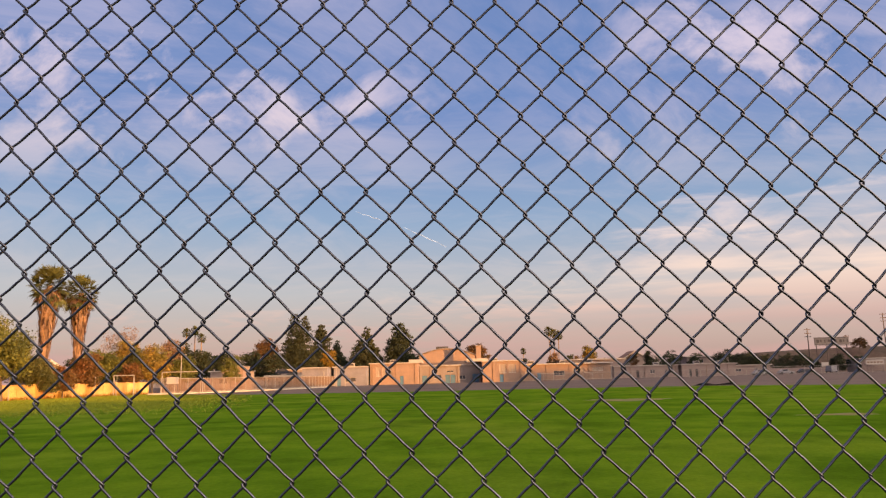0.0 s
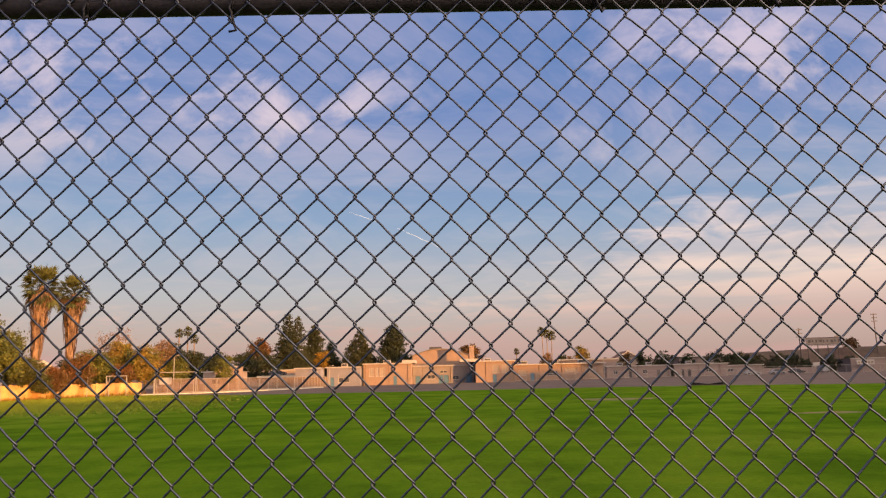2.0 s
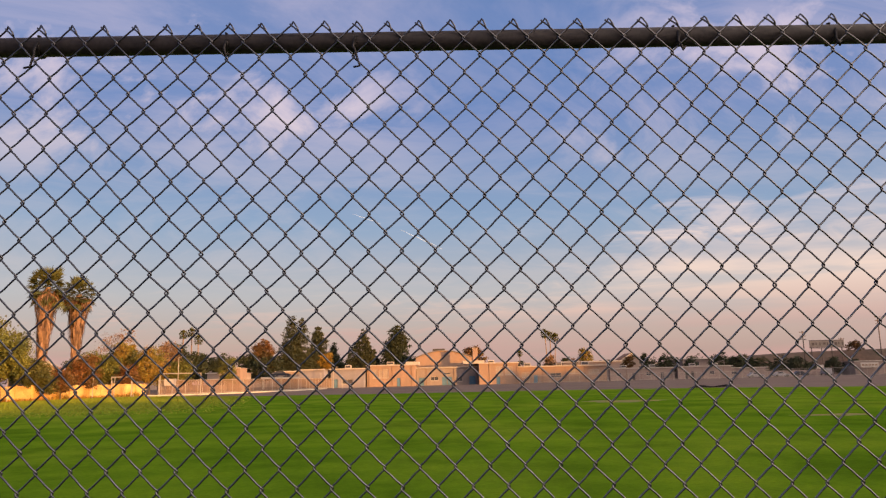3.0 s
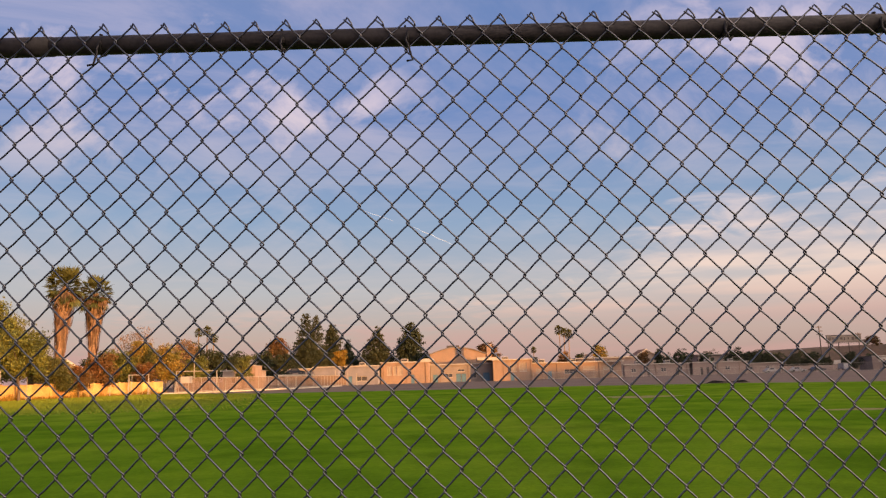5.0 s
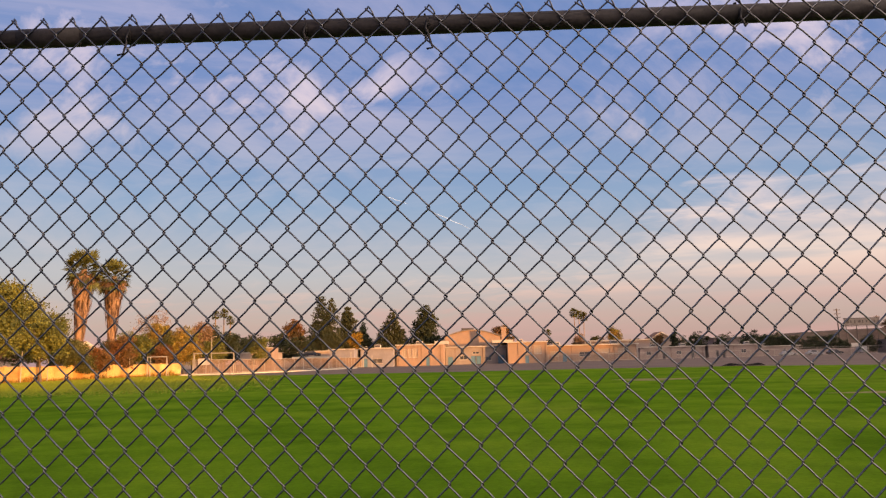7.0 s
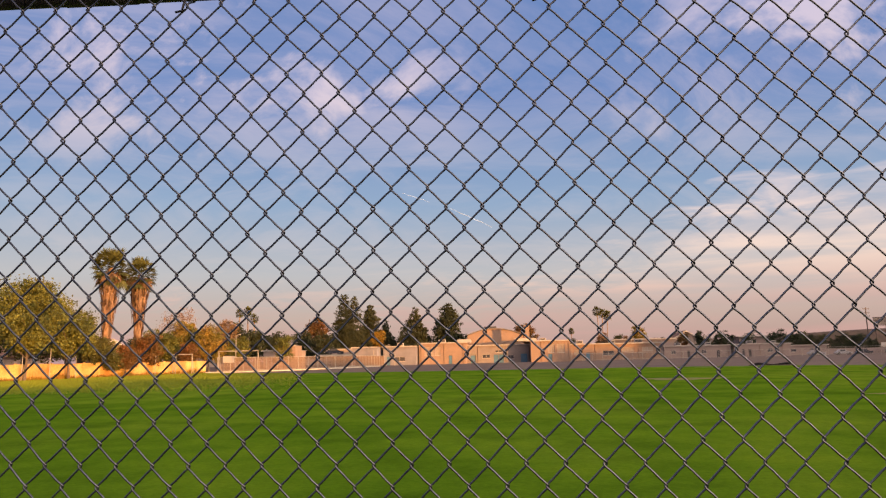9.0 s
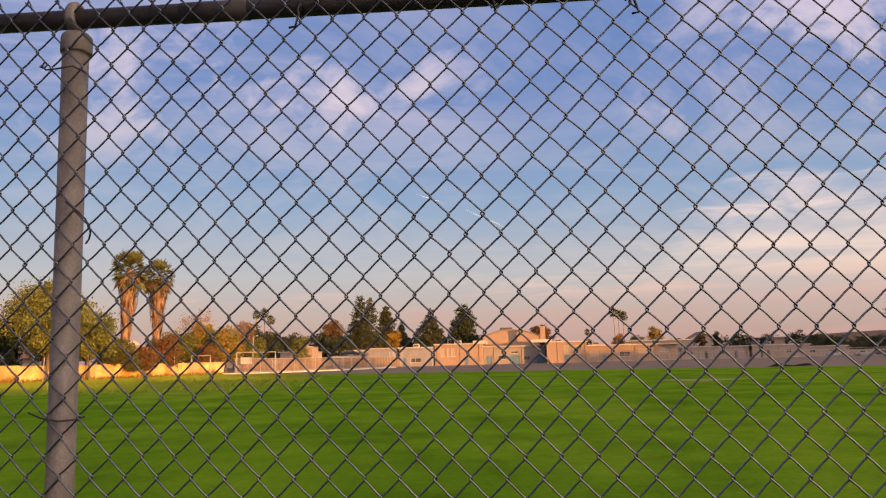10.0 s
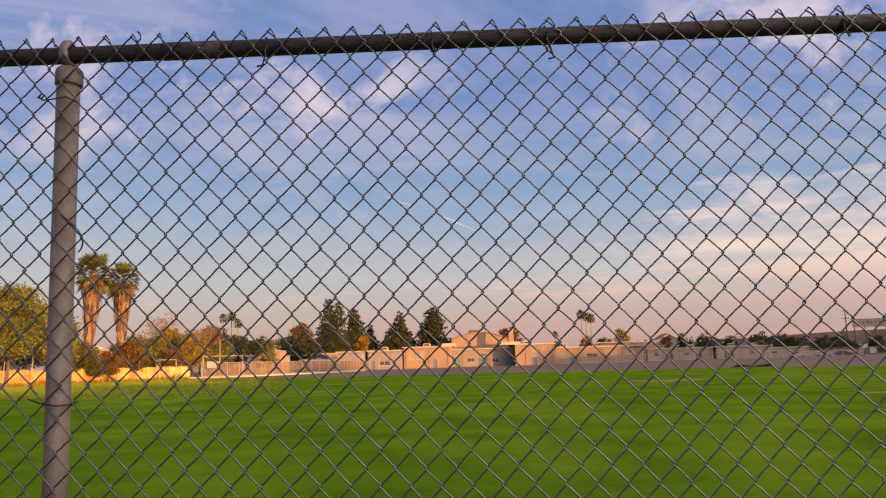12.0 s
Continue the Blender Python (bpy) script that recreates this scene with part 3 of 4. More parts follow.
def fan_frond(rng, base, way, length, blades=13, sag=0.1, spread=1.25, stalk=0.5):
    """A fan leaf: a stalk, then pleated blades that are joined near the hub and part into drooping tips."""
    way = way / np.linalg.norm(way)
    side = np.cross(way, [0, 0, 1.0])
    side /= np.linalg.norm(side) + 1e-9
    nrm = np.cross(side, way)
    roll = rng.uniform(-0.7, 0.7)
    side = side * math.cos(roll) + nrm * math.sin(roll)
    nrm = np.cross(side, way)
    v, f = [], []
    hub = base + way * length * stalk
    fan = length * (1 - stalk)
    s = 0.03
    v += [base - side * s, base + side * s, hub + side * s, hub - side * s]
    f.append([0, 1, 2, 3])
    gap = 2 * spread / (blades - 1)
    for k in range(blades):
        a = (k / (blades - 1) - 0.5) * 2 * spread + rng.uniform(-.05, .05)
        d = way * math.cos(a) + side * math.sin(a)
        o = side * math.cos(a) - way * math.sin(a)
        reach = fan * (1.0 - 0.22 * abs(a) / spread) * rng.uniform(0.85, 1.1)
        mid = hub + d * reach * 0.55 + nrm * 0.04 * (k % 2) - np.array([0, 0, sag * reach * 0.25])
        tip = hub + d * reach - np.array([0, 0, sag * reach * rng.uniform(0.7, 1.5)])
        w = o * reach * 0.55 * math.tan(gap / 2) * 1.2
        i = len(v)
        v += [hub, mid + w, tip, mid - w]
        f.append([i, i + 1, i + 2, i + 3])
    return v, f


def palm(label, loc, lean, crown_z, crown_r, skirt, shag, trunk_r, seed, fronds=52):
    """A fan palm. skirt: reach and drop of the dead fans under the crown; shag: radius and lowest height of the thatch on the trunk."""
    rng = np.random.default_rng(seed)
    t = thing("fan_palm", label, "palm tree", loc)
    ax = lambda z: np.array([lean[0] * z / crown_z, lean[1] * z / crown_z, z])
    bm = bmesh.new()
    k = 8
    for i in range(k):
        add_tube(bm, ax(crown_z * i / k), ax(crown_z * (i + 1) / k + 0.02), trunk_r * (1.25 - 0.3 * i / k), trunk_r * (1.25 - 0.3 * (i + 1) / k), 10)
    part("trunk", bm, PALM_BARK, t)

    def gather(items):
        v, f = [], []
        for vv, ff in items:
            n = len(v)
            v += [tuple(q) for q in vv]
            f += [[q + n for q in g] for g in ff]
        return v, f

    def toward(a, e):
        return np.array([math.cos(a) * math.cos(e), math.sin(a) * math.cos(e), math.sin(e)])

    green = []
    for k in range(fronds):
        q = (k + 0.5) / fronds
        e = math.asin(1.0 - 1.72 * q) + rng.uniform(-.1, .1)
        a = k * 2.39996 + rng.uniform(-.25, .25)
        green.append(fan_frond(rng, ax(crown_z + 0.28 * crown_r * (0.5 - 1.5 * q)) + toward(a, e) * 0.15, toward(a, e), crown_r * (0.6 if k % 3 == 2 else 1.0) * rng.uniform(0.78, 1.12), 13, 0.02 + 0.22 * q, 1.1, 0.52))
    v, f = gather(green)
    mesh_object("crown", v, f, FROND, t)
    if skirt:
        reach, drop = skirt
        srad, low = shag
        dead = []
        for k in range(64):      # whole dead fans folded down under the crown
            q = rng.uniform(0, 1)
            e = -0.4 - 0.9 * q
            dead.append(fan_frond(rng, ax(crown_z - 0.3 * q), toward(k * 2.39996 + rng.uniform(-.3, .3), e), reach * rng.uniform(0.55, 1.08), 11, 0.4, 0.95, 0.5))
        strips = []
        for i in range(820):     # thatch, layer under layer, thinner further down
            a = rng.uniform(0, 2 * np.pi)
            q = rng.uniform(0, 1) ** 1.25
            z0 = crown_z - drop * 0.35 - q * (crown_z - drop * 0.35 - low - 1.2)
            r1 = srad * (1.0 - 0.78 * q) * rng.uniform(0.4, 1.25)
            ln, w = rng.uniform(0.9, 3.0), rng.uniform(0.05, 0.17)
            c, o = np.array([math.cos(a), math.sin(a), 0]), np.array([-math.sin(a), math.cos(a), 0])
            p0 = ax(z0) + c * trunk_r * 0.9
            p1 = ax(z0 - ln * 0.3) + c * r1 + o * rng.uniform(-.2, .2)
            p2 = ax(z0 - ln) + c * r1 * rng.uniform(0.6, 1.0) + o * rng.uniform(-.25, .25)
            strips.append(([p0 - o * w * 0.4, p0 + o * w * 0.4, p1 + o * w, p1 - o * w, p2 + o * w * 0.35, p2 - o * w * 0.35], [[0, 1, 2, 3], [3, 2, 4, 5]]))
        v, f = gather(dead + strips)
        mesh_object("dead_frond_skirt", v, f, DEAD_FROND, t)
    return t


palm("tall fan palm with a shaggy skirt of dead fronds", (-57.5, 105, 0), (0.5, 0), 15.8, 2.95, (3.1, 3.0), (1.4, 3.6), 0.42, 11, 140)
palm("slightly shorter fan palm with a skirt of dead fronds", (-56.1, 112, 0), (0.2, 0), 15.5, 2.7, (2.9, 3.0), (1.35, 3.6), 0.4, 12, 130)
for label, x, y, top, r, lean, seed in (("slim distant fan palm rising over dark trees", -67.3, 190, 14.2, 1.15, 0.1, 21), ("slim distant fan palm rising over dark trees", -65.0, 190, 14.6, 1.2, 0.0, 22),
                                        ("slim distant fan palm, shorter than its neighbours", -62.5, 188, 12.6, 1.2, -0.2, 23),
                                        ("slim far-off fan palm with a small tuft", 35.6, 270, 16.8, 1.75, -0.5, 24), ("slim far-off fan palm with a small tuft", 37.0, 272, 16.1, 1.65, 0.1, 25),
                                        ("slim far-off fan palm with a small tuft", 38.6, 273, 15.5, 1.7, 0.4, 26), ("small far-off fan palm over the school roofs", 27.6, 290, 10.6, 1.2, 0, 27)):
    palm(label, (x, y, 0), (lean, 0), top, r * 1.0, None, (0.32, top - 3.2), 0.14, seed, 110)

broad_tree("large olive-green leafy tree lit gold behind the block wall", (-65.6, 99, 0), 12.5, 13.9, 1.6, LEAF_GREEN, 31, 21000, 0.215, 22)
broad_tree("olive-green leafy tree at the end of the block wall", (-58.4, 97, 0), 8.6, 9.4, 1.4, LEAF_GREEN, 32, 10000, 0.205, 13)
broad_tree("dark green leafy tree behind the block wall", (-72.5, 95, 0), 10.0, 8.2, 1.0, LEAF_DARK, 33, 8000, 0.27, 14)
broad_tree("leafy tree with a bare brown trunk before the block wall", (-49.2, 82, 0), 5.2, 7.0, 2.2, LEAF_GREEN, 45, 4600, 0.2, 11)
broad_tree("leafy tree with a lit bare trunk before the block wall", (-50.9, 76.5, 0), 5.6, 7.6, 2.4, LEAF_GREEN, 46, 4600, 0.2, 11)
broad_tree("olive-green shrub overhanging the block wall", (-49.2, 89, 0), 4.6, 5.0, 0.7, LEAF_DUSK, 34, 4200, 0.17, 11, "shrub")
broad_tree("rust-red flowering shrub leaning on the block wall", (-47.6, 92, 0), 3.2, 4.2, 0.5, LEAF_RED, 35, 2400, 0.16, 8, "shrub")
broad_tree("rusty brown shrub behind the block wall", (-47.9, 98, 0), 4.4, 5.8, 1.0, LEAF_RED, 36, 3200, 0.18, 9, "shrub")
broad_tree("green shrub between two palm trunks", (-54.5, 110, 0), 5.0, 6.0, 0.8, LEAF_DARK, 37, 3000, 0.18, 9, "shrub")
broad_tree("broad autumn tree with orange leaves in low sun", (-58.0, 135, 0), 5.6, 10.0, 1.2, LEAF_ORANGE, 38, 5200, 0.22, 13)
broad_tree("green leafy tree under the autumn tree", (-61.2, 131, 0), 8.0, 7.8, 0.8, LEAF_GREEN, 43, 5600, 0.22, 13)
broad_tree("rusty shrub beside the autumn tree", (-54.6, 128, 0), 4.2, 5.4, 0.6, LEAF_RED, 44, 2800, 0.2, 9, "shrub")
broad_tree("half-bare autumn tree with thin dry leaves", (-61.0, 138, 0), 8.4, 12.4, 3.0, LEAF_BARE, 39, 2300, 0.17, 14)
broad_tree("orange-leaved tree beside the slatted fence", (-52.5, 132, 0), 6.5, 8.6, 1.0, LEAF_ORANGE, 40, 4200, 0.22, 11)
broad_tree("pale thin autumn tree behind the slatted fence", (-55.9, 150, 0), 5.6, 11.0, 2.5, LEAF_BARE, 41, 2600, 0.2, 11)
broad_tree("yellow-green leafy tree behind the slatted fence", (-52.8, 148, 0), 5.0, 7.0, 1.0, LEAF_GREEN, 42, 3000, 0.22, 9)
for k, (x, y, w, h) in enumerate(((-66, 182, 9, 11.0), (-60.5, 178, 8, 9.8), (-79, 205, 11, 9.5), (-72.5, 200, 9, 9.0), (-66.5, 204, 10, 10.2), (-60, 200, 9, 9.6), (-55, 208, 8, 10.5), (-71, 196, 7, 7.6), (-47.5, 200, 9, 8.6), (-90, 200, 12, 10), (-33, 222, 9, 8.5), (-24, 226, 9, 9), (-13.5, 226, 8, 8.5))):
    broad_tree("dark green leafy tree in a distant row", (x, y, 0), w, h, 1.2, LEAF_DARK, 50 + k, 2600, 0.34, 11)
broad_tree("yellow-green bush in front of the dark tree row", (-43.9, 150, 0), 4.2, 7.2, 0.8, LEAF_GREEN, 61, 2200, 0.2, 9, "shrub")
broad_tree("rusty brown round tree in the distant row", (-53, 215, 0), 8.2, 14.6, 3.5, LEAF_RED, 62, 3600, 0.3, 12)
broad_tree("small golden-yellow tree before the conifers", (-30.8, 190, 0), 3.8, 9.2, 3.0, LEAF_YELLOW, 63, 1900, 0.24, 9)
conifer("tall dark conifer with twin ragged spires", (-43.6, 215, 0), 7.8, 20.6, 64, 9000, 0.30, ((-1.4, 0, 1.0), (1.5, 0.5, 0.985), (-2.5, 0, 0.66), (0.4, -0.8, 0.7)), blunt=0.42)
conifer("dark conifer, shorter, beside the twin-spired one", (-38.4, 222, 0), 7.6, 17.0, 65, 5600, 0.34, blunt=0.5)
conifer("small dark pointed conifer", (-34.2, 225, 0), 3.6, 12.6, 66, 2200, 0.3)
conifer("broad dark conifer with a ragged top", (-24.4, 215, 0), 10.6, 15.6, 67, 6500, 0.34, ((0.3, 0, 1.0), (-2.0, 0, 0.8), (2.2, 0.3, 0.72)), blunt=0.6)
conifer("dense dark conifer with a rounded cone shape", (-14.6, 215, 0), 9.4, 16.5, 68, 6500, 0.32, leaf=LEAF_DARK, blunt=0.48)
broad_tree("dark tree behind the school chimney", (7.4, 214, 0), 6.6, 11.2, 2.5, LEAF_RED, 69, 3000, 0.28, 11)
broad_tree("round amber tree behind the long roof", (43.9, 240, 0), 5.2, 11.0, 2.0, LEAF_ORANGE, 70, 2400, 0.28, 10)
for k, (x, y, w, h, lf) in enumerate(((31.5, 236, 4.4, 8.6, LEAF_BARE), (36.5, 236, 4.2, 8.0, LEAF_DARK), (67.3, 260, 2.8, 9.6, LEAF_DARK), (71, 246, 7.5, 8.6, LEAF_DARK), (62.5, 262, 5.0, 8.4, LEAF_RED),
                                      (80, 250, 5, 7.0, LEAF_DARK), (90, 252, 7, 8.4, LEAF_DARK), (97, 256, 6, 7.6, LEAF_DARK), (104, 262, 5, 7.0, LEAF_DARK), (24, 262, 6, 7.6, LEAF_DARK),
                                      (54, 262, 7, 6.8, LEAF_DARK), (110, 300, 6, 8.2, LEAF_DARK), (48, 300, 8, 8.2, LEAF_RED))):
    broad_tree("small distant tree behind the school roofs", (x, y, 0), w, h, 1.2, lf, 80 + k, 1500, 0.3, 9)
for k, (x, y, w, h) in enumerate(((76, 286, 9, 8.0), (84, 290, 8, 7.2), (93, 288, 10, 8.4), (102, 292, 8, 7.4), (112, 290, 10, 8.2), (121, 294, 8, 7.6), (130, 296, 9, 7.8))):
    broad_tree("low dark tree in a far row beyond the school", (x, y, 0), w, h, 0.6, LEAF_DARK, 120 + k, 1600, 0.3, 9)
for k, (x, y, w, h) in enumerate(((115.1, 250, 7.6, 6.4), (126.8, 250, 6.6, 5.8), (121, 254, 5, 4.6), (134, 252, 6, 5.2), (106, 246, 4.5, 3.6))):
    broad_tree("dark round shrub below the embankment", (x, y, 0), w, h, 0.3, LEAF_DARK, 100 + k, 2200, 0.26, 9, "shrub")
broad_tree("small tree on top of the embankment", (171, 318, 8.6), 8, 5.0, 0.6, LEAF_RED, 110, 1600, 0.3, 9)


# ---- buildings ----
def facade(x0, x1, z0, z1, y, holes, thick=0.3):
    """A wall facing -y with real openings: a grid of blocks that leaves the holes out."""
    xs = sorted({x0, x1, *[h[0] for h in holes], *[h[1] for h in holes]})
    zs = sorted({z0, z1, *[h[2] for h in holes], *[h[3] for h in holes]})
    bm = bmesh.new()
    for a, b in zip(xs, xs[1:]):
        run = None
        for c, d in zip(zs, zs[1:]):
            inside = any(h[0] <= (a + b) / 2 <= h[1] and h[2] <= (c + d) / 2 <= h[3] for h in holes)
            if not inside:
                run = (run[0], d) if run else (c, d)
            if (inside or d == zs[-1]) and run:
                add_box(bm, a, b, y, y + thick, run[0], run[1])
                run = None
    bmesh.ops.remove_doubles(bm, verts=bm.verts[:], dist=1e-4)
    return bm


def school_block(label, x0, x1, y, depth, height, wall, windows=(), doors=(), fascia=FASCIA, name="school_building", overhang=0.5, fascia_h=0.2):
    """A flat-roofed block. windows: (x0, x1, z0, z1, material); doors: (x0, x1, height, material)."""
    b = thing(name, label, "building", ((x0 + x1) / 2, y, 0))
    ox = (x0 + x1) / 2
    holes = [(w[0] - ox, w[1] - ox, w[2], w[3]) for w in windows] + [(d[0] - ox, d[1] - ox, 0.0, d[2]) for d in doors]
    hx = (x1 - x0) / 2
    part("wall", facade(-hx, hx, 0, height, 0, holes), wall, b)
    part("wall", box(-hx, -hx + 0.3, 0.302, depth, 0, height), wall, b)
    part("wall", box(hx - 0.3, hx, 0.302, depth, 0, height), wall, b)
    part("wall", box(-hx, hx, depth + 0.002, depth + 0.3, 0, height), wall, b)
    part("roof", box(-hx - overhang, hx + overhang, -overhang, depth + overhang, height + 0.003, height + 0.12), ROOFING, b)
    part("fascia", box(-hx - overhang - 0.05, hx + overhang + 0.05, -overhang - 0.06, -overhang - 0.002, height - fascia_h + 0.15, height + 0.2), fascia, b)
    for w in windows:
        win = part("window", box(w[0] - ox + 0.003, w[1] - ox - 0.003, 0.16, 0.2, w[2] + 0.003, w[3] - 0.003), w[4], b)
        fr = bmesh.new()
        a, c = w[0] - ox, w[1] - ox
        for q in (a + 0.04, (a + c) / 2, c - 0.04):
            add_box(fr, q - 0.035, q + 0.035, 0.1, 0.158, w[2] + 0.08, w[3] - 0.08)
        for q in (w[2] + 0.04, w[3] - 0.04):
            add_box(fr, a + 0.004, c - 0.004, 0.1, 0.158, q - 0.036, q + 0.036)
        part("window_frame", fr, FASCIA, win)
        part("window_sill", box(a - 0.05, c + 0.05, -0.06, -0.002, w[2] - 0.08, w[2] - 0.004), FASCIA, win)
    for d in doors:
        dr = part("door", box(d[0] - ox + 0.05, d[1] - ox - 0.05, 0.12, 0.17, 0.01, d[2] - 0.05), d[3], b)
        part("handle", box(d[0] - ox + 0.15, d[0] - ox + 0.25, 0.06, 0.118, 0.95, 1.1), PIPE, dr)
    return b


school_block("beige stucco classroom block with tall paired windows", -19.9, -8.2, 185, 12, 5.1, STUCCO,
             [(-18.5, -17.3, 2.1, 4.2, BLIND), (-16.9, -16.1, 2.1, 4.2, BLIND), (-15.9, -14.6, 2.1, 4.2, BLIND)], [(-12.6, -11.7, 2.1, BLUE_DOOR)], overhang=0.25)
school_block("recessed beige entrance wing with blue doors, walls greyed for shade", -8.1, 7.5, 193, 10, 4.4, STUCCO_SHADED,
             [(-4.5, -2.5, 1.2, 2.2, GLASS), (2.0, 3.6, 0.9, 1.9, GLASS), (-1.2, 0.6, 2.6, 3.2, GLASS)], [(-7.5, -6.2, 2.0, BLUE_DOOR), (-1.6, -0.35, 2.1, BLUE_DOOR), (-0.25, 1.0, 2.1, BLUE_DOOR), (5.3, 7.0, 2.2, BLUE_DOOR)], overhang=0.4)
school_block("beige stucco classroom block with two tall windows", 7.7, 17.4, 187, 14, 5.1, STUCCO,
             [(11.9, 13.6, 2.2, 4.3, BLIND), (14.2, 16.0, 2.2, 4.3, BLIND)], [(11.9, 12.9, 1.9, BLUE_DOOR)], overhang=0.25)
school_block("long low tan school wing with strip windows", 17.8, 42.0, 200, 14, 4.2, STUCCO,
             [(27.0, 29.9, 1.3, 2.5, GLASS), (19.5, 21.6, 1.5, 2.8, BLIND), (32.0, 35.0, 2.2, 3.2, BLIND), (37.2, 40.0, 2.2, 3.2, BLIND)], [(22.6, 23.7, 2.1, BLUE_DOOR)], overhang=0.6)
school_block("long pale flat-roofed hall behind the low wing", 34.3, 51.5, 226, 8, 5.7, STUCCO_PINK, [(36.5, 39.0, 4.0, 5.0, BLIND), (44.0, 46.5, 4.0, 5.0, BLIND)], [], overhang=0.5, fascia_h=0.3)
school_block("long pinkish portable classroom row with dark doors", 45.8, 64.0, 214, 9, 3.3, STUCCO_PINK,
             [(47.6, 49.0, 1.2, 2.2, GLASS), (56.0, 57.4, 1.2, 2.2, GLASS)], [(52.1, 52.9, 2.1, DARK_DOOR), (60.1, 60.9, 2.1, DARK_DOOR)], overhang=0.3, name="portable_classroom")
school_block("pinkish portable classroom with a dark doorway", 64.6, 79.8, 213, 9, 3.4, STUCCO_PINK,
             [(73.6, 75.0, 1.2, 2.2, GLASS)], [(66.6, 67.4, 2.1, DARK_DOOR), (68.4, 69.2, 2.1, DARK_DOOR)], overhang=0.3, name="portable_classroom")
school_block("pale portable classroom behind a gate, walls tinted lilac for shade", -28.2, -20.3, 181, 9, 4.4, STUCCO_SHADE_LILAC, [(-25.6, -22.9, 0.9, 2.0, DARK_DOOR)], [(-27.4, -26.5, 2.1, BLUE_DOOR)], overhang=0.3, name="portable_classroom")
school_block("pale storage shed beside the slatted fence, walls greyed for shade", -34.8, -29.0, 176, 8, 4.3, STUCCO_SHADE_LILAC, [], [(-34.2, -29.8, 2.2, DARK_DOOR)], overhang=0.25, name="storage_shed")
school_block("low tan outbuilding behind the slatted fence", -47.0, -44.2, 160, 5, 4.8, STUCCO, [(-46.3, -45.4, 3.0, 4.0, GLASS)], [], overhang=0.15, name="outbuilding")
school_block("low tan house behind the dark trees", -56, -48, 175, 8, 4.0, STUCCO_PALE, [(-54, -52, 1.2, 2.4, GLASS)], [], overhang=0.4, name="house")
school_block("pale flat-roofed house behind the slatted fence", -44.5, -36.5, 196, 8, 4.3, STUCCO_PALE, [(-43, -41, 2.2, 3.4, GLASS)], [], overhang=0.4, name="house")
school_block("far green-roofed building beyond the classrooms", 81.3, 95.8, 262, 12, 6.4, STUCCO_PINK, [(84, 87, 4.2, 5.4, GLASS), (90, 93, 4.2, 5.4, GLASS)], [], name="far_building", overhang=0.8)
school_block("far pale house with a low roof", 66.4, 80.0, 300, 10, 6.6, STUCCO_PALE, [(69, 72, 4.4, 5.6, GLASS)], [], name="house", overhang=0.6)
school_block("distant tan warehouse past the field", 84, 99, 236, 8, 2.9, STUCCO_PINK, [(88, 90, 1.0, 2.0, GLASS)], [(94, 95, 2.1, DARK_DOOR)], name="far_building", overhang=0.4)
school_block("distant grey-pink shed below the embankment", 132, 146, 246, 8, 4.2, STUCCO_PINK, [(135, 138, 2.2, 3.4, DARK_DOOR)], [], name="far_building", overhang=0.3)


def make_gym():
    g = thing("school_hall", "tan school hall with a curved barrel roof", "building", (-1.1, 205, 0))
    n, hw = 18, 7.6
    prof = [(-hw + 2 * hw * k / n, 6.6 + 2.5 * math.sin(math.pi * (0.1 + 0.82 * k / n))) for k in range(n + 1)]
    bm = bmesh.new()
    f0 = [bm.verts.new((x, 0, z)) for x, z in prof]
    b0 = [bm.verts.new((x, 0, 0)) for x, z in prof]
    for k in range(n):
        bm.faces.new((b0[k], b0[k + 1], f0[k + 1], f0[k]))
    r = bmesh.ops.extrude_face_region(bm, geom=bm.faces[:])
    bmesh.ops.translate(bm, verts=[v for v in r["geom"] if isinstance(v, bmesh.types.BMVert)], vec=(0, 16, 0))
    bmesh.ops.recalc_face_normals(bm, faces=bm.faces[:])
    part("wall", bm, STUCCO, g)
    bm = bmesh.new()
    lo = [[bm.verts.new((x * 1.03, y, z + 0.02)) for x, z in prof] for y in (-0.3, 16.3)]
    hi = [[bm.verts.new((x * 1.03, y, z + 0.22)) for x, z in prof] for y in (-0.3, 16.3)]
    for k in range(n):
        bm.faces.new((hi[0][k], hi[0][k + 1], hi[1][k + 1], hi[1][k]))
        bm.faces.new((lo[0][k], lo[1][k], lo[1][k + 1], lo[0][k + 1]))
        bm.faces.new((lo[0][k], lo[0][k + 1], hi[0][k + 1], hi[0][k]))
    part("roof", bm, ROOFING, g)
    part("canopy", box(5.0, 10.4, -13.6, -3.0, 5.25, 6.0), FASCIA, g, "white boxed canopy")
    part("canopy", box(-9.7, -6.4, -13.0, -3.0, 5.3, 6.1), FASCIA, g, "white boxed canopy")
    c = thing("chimney", "square tan chimney stack above the school roof", "chimney", (7.15, 196, 0))
    part("stack", box(-0.65, 0.65, 0, 1.3, 4.5, 9.2, 0.04), STUCCO, c)
    part("chimney_cap", box(-0.75, 0.75, -0.1, 1.4, 9.203, 9.45, 0.03), STUCCO_PALE, c)
    a = thing("rooftop_unit", "dark air-conditioning unit on the hall roof", "rooftop unit", (-2.4, 206.5, 8.95))
    part("casing", box(-1.7, 1.7, 0, 1.6, 0.1, 0.85, 0.06), DARK_DOOR, a)
    part("curb", box(-1.5, 1.5, 0.15, 1.45, -0.4, 0.098), ROOFING, a)


make_gym()


def gable_house(label, loc, w, d, eaves, ridge, turn=0):
    h = thing("house", label, "house", loc, turn)
    bm = bmesh.new()
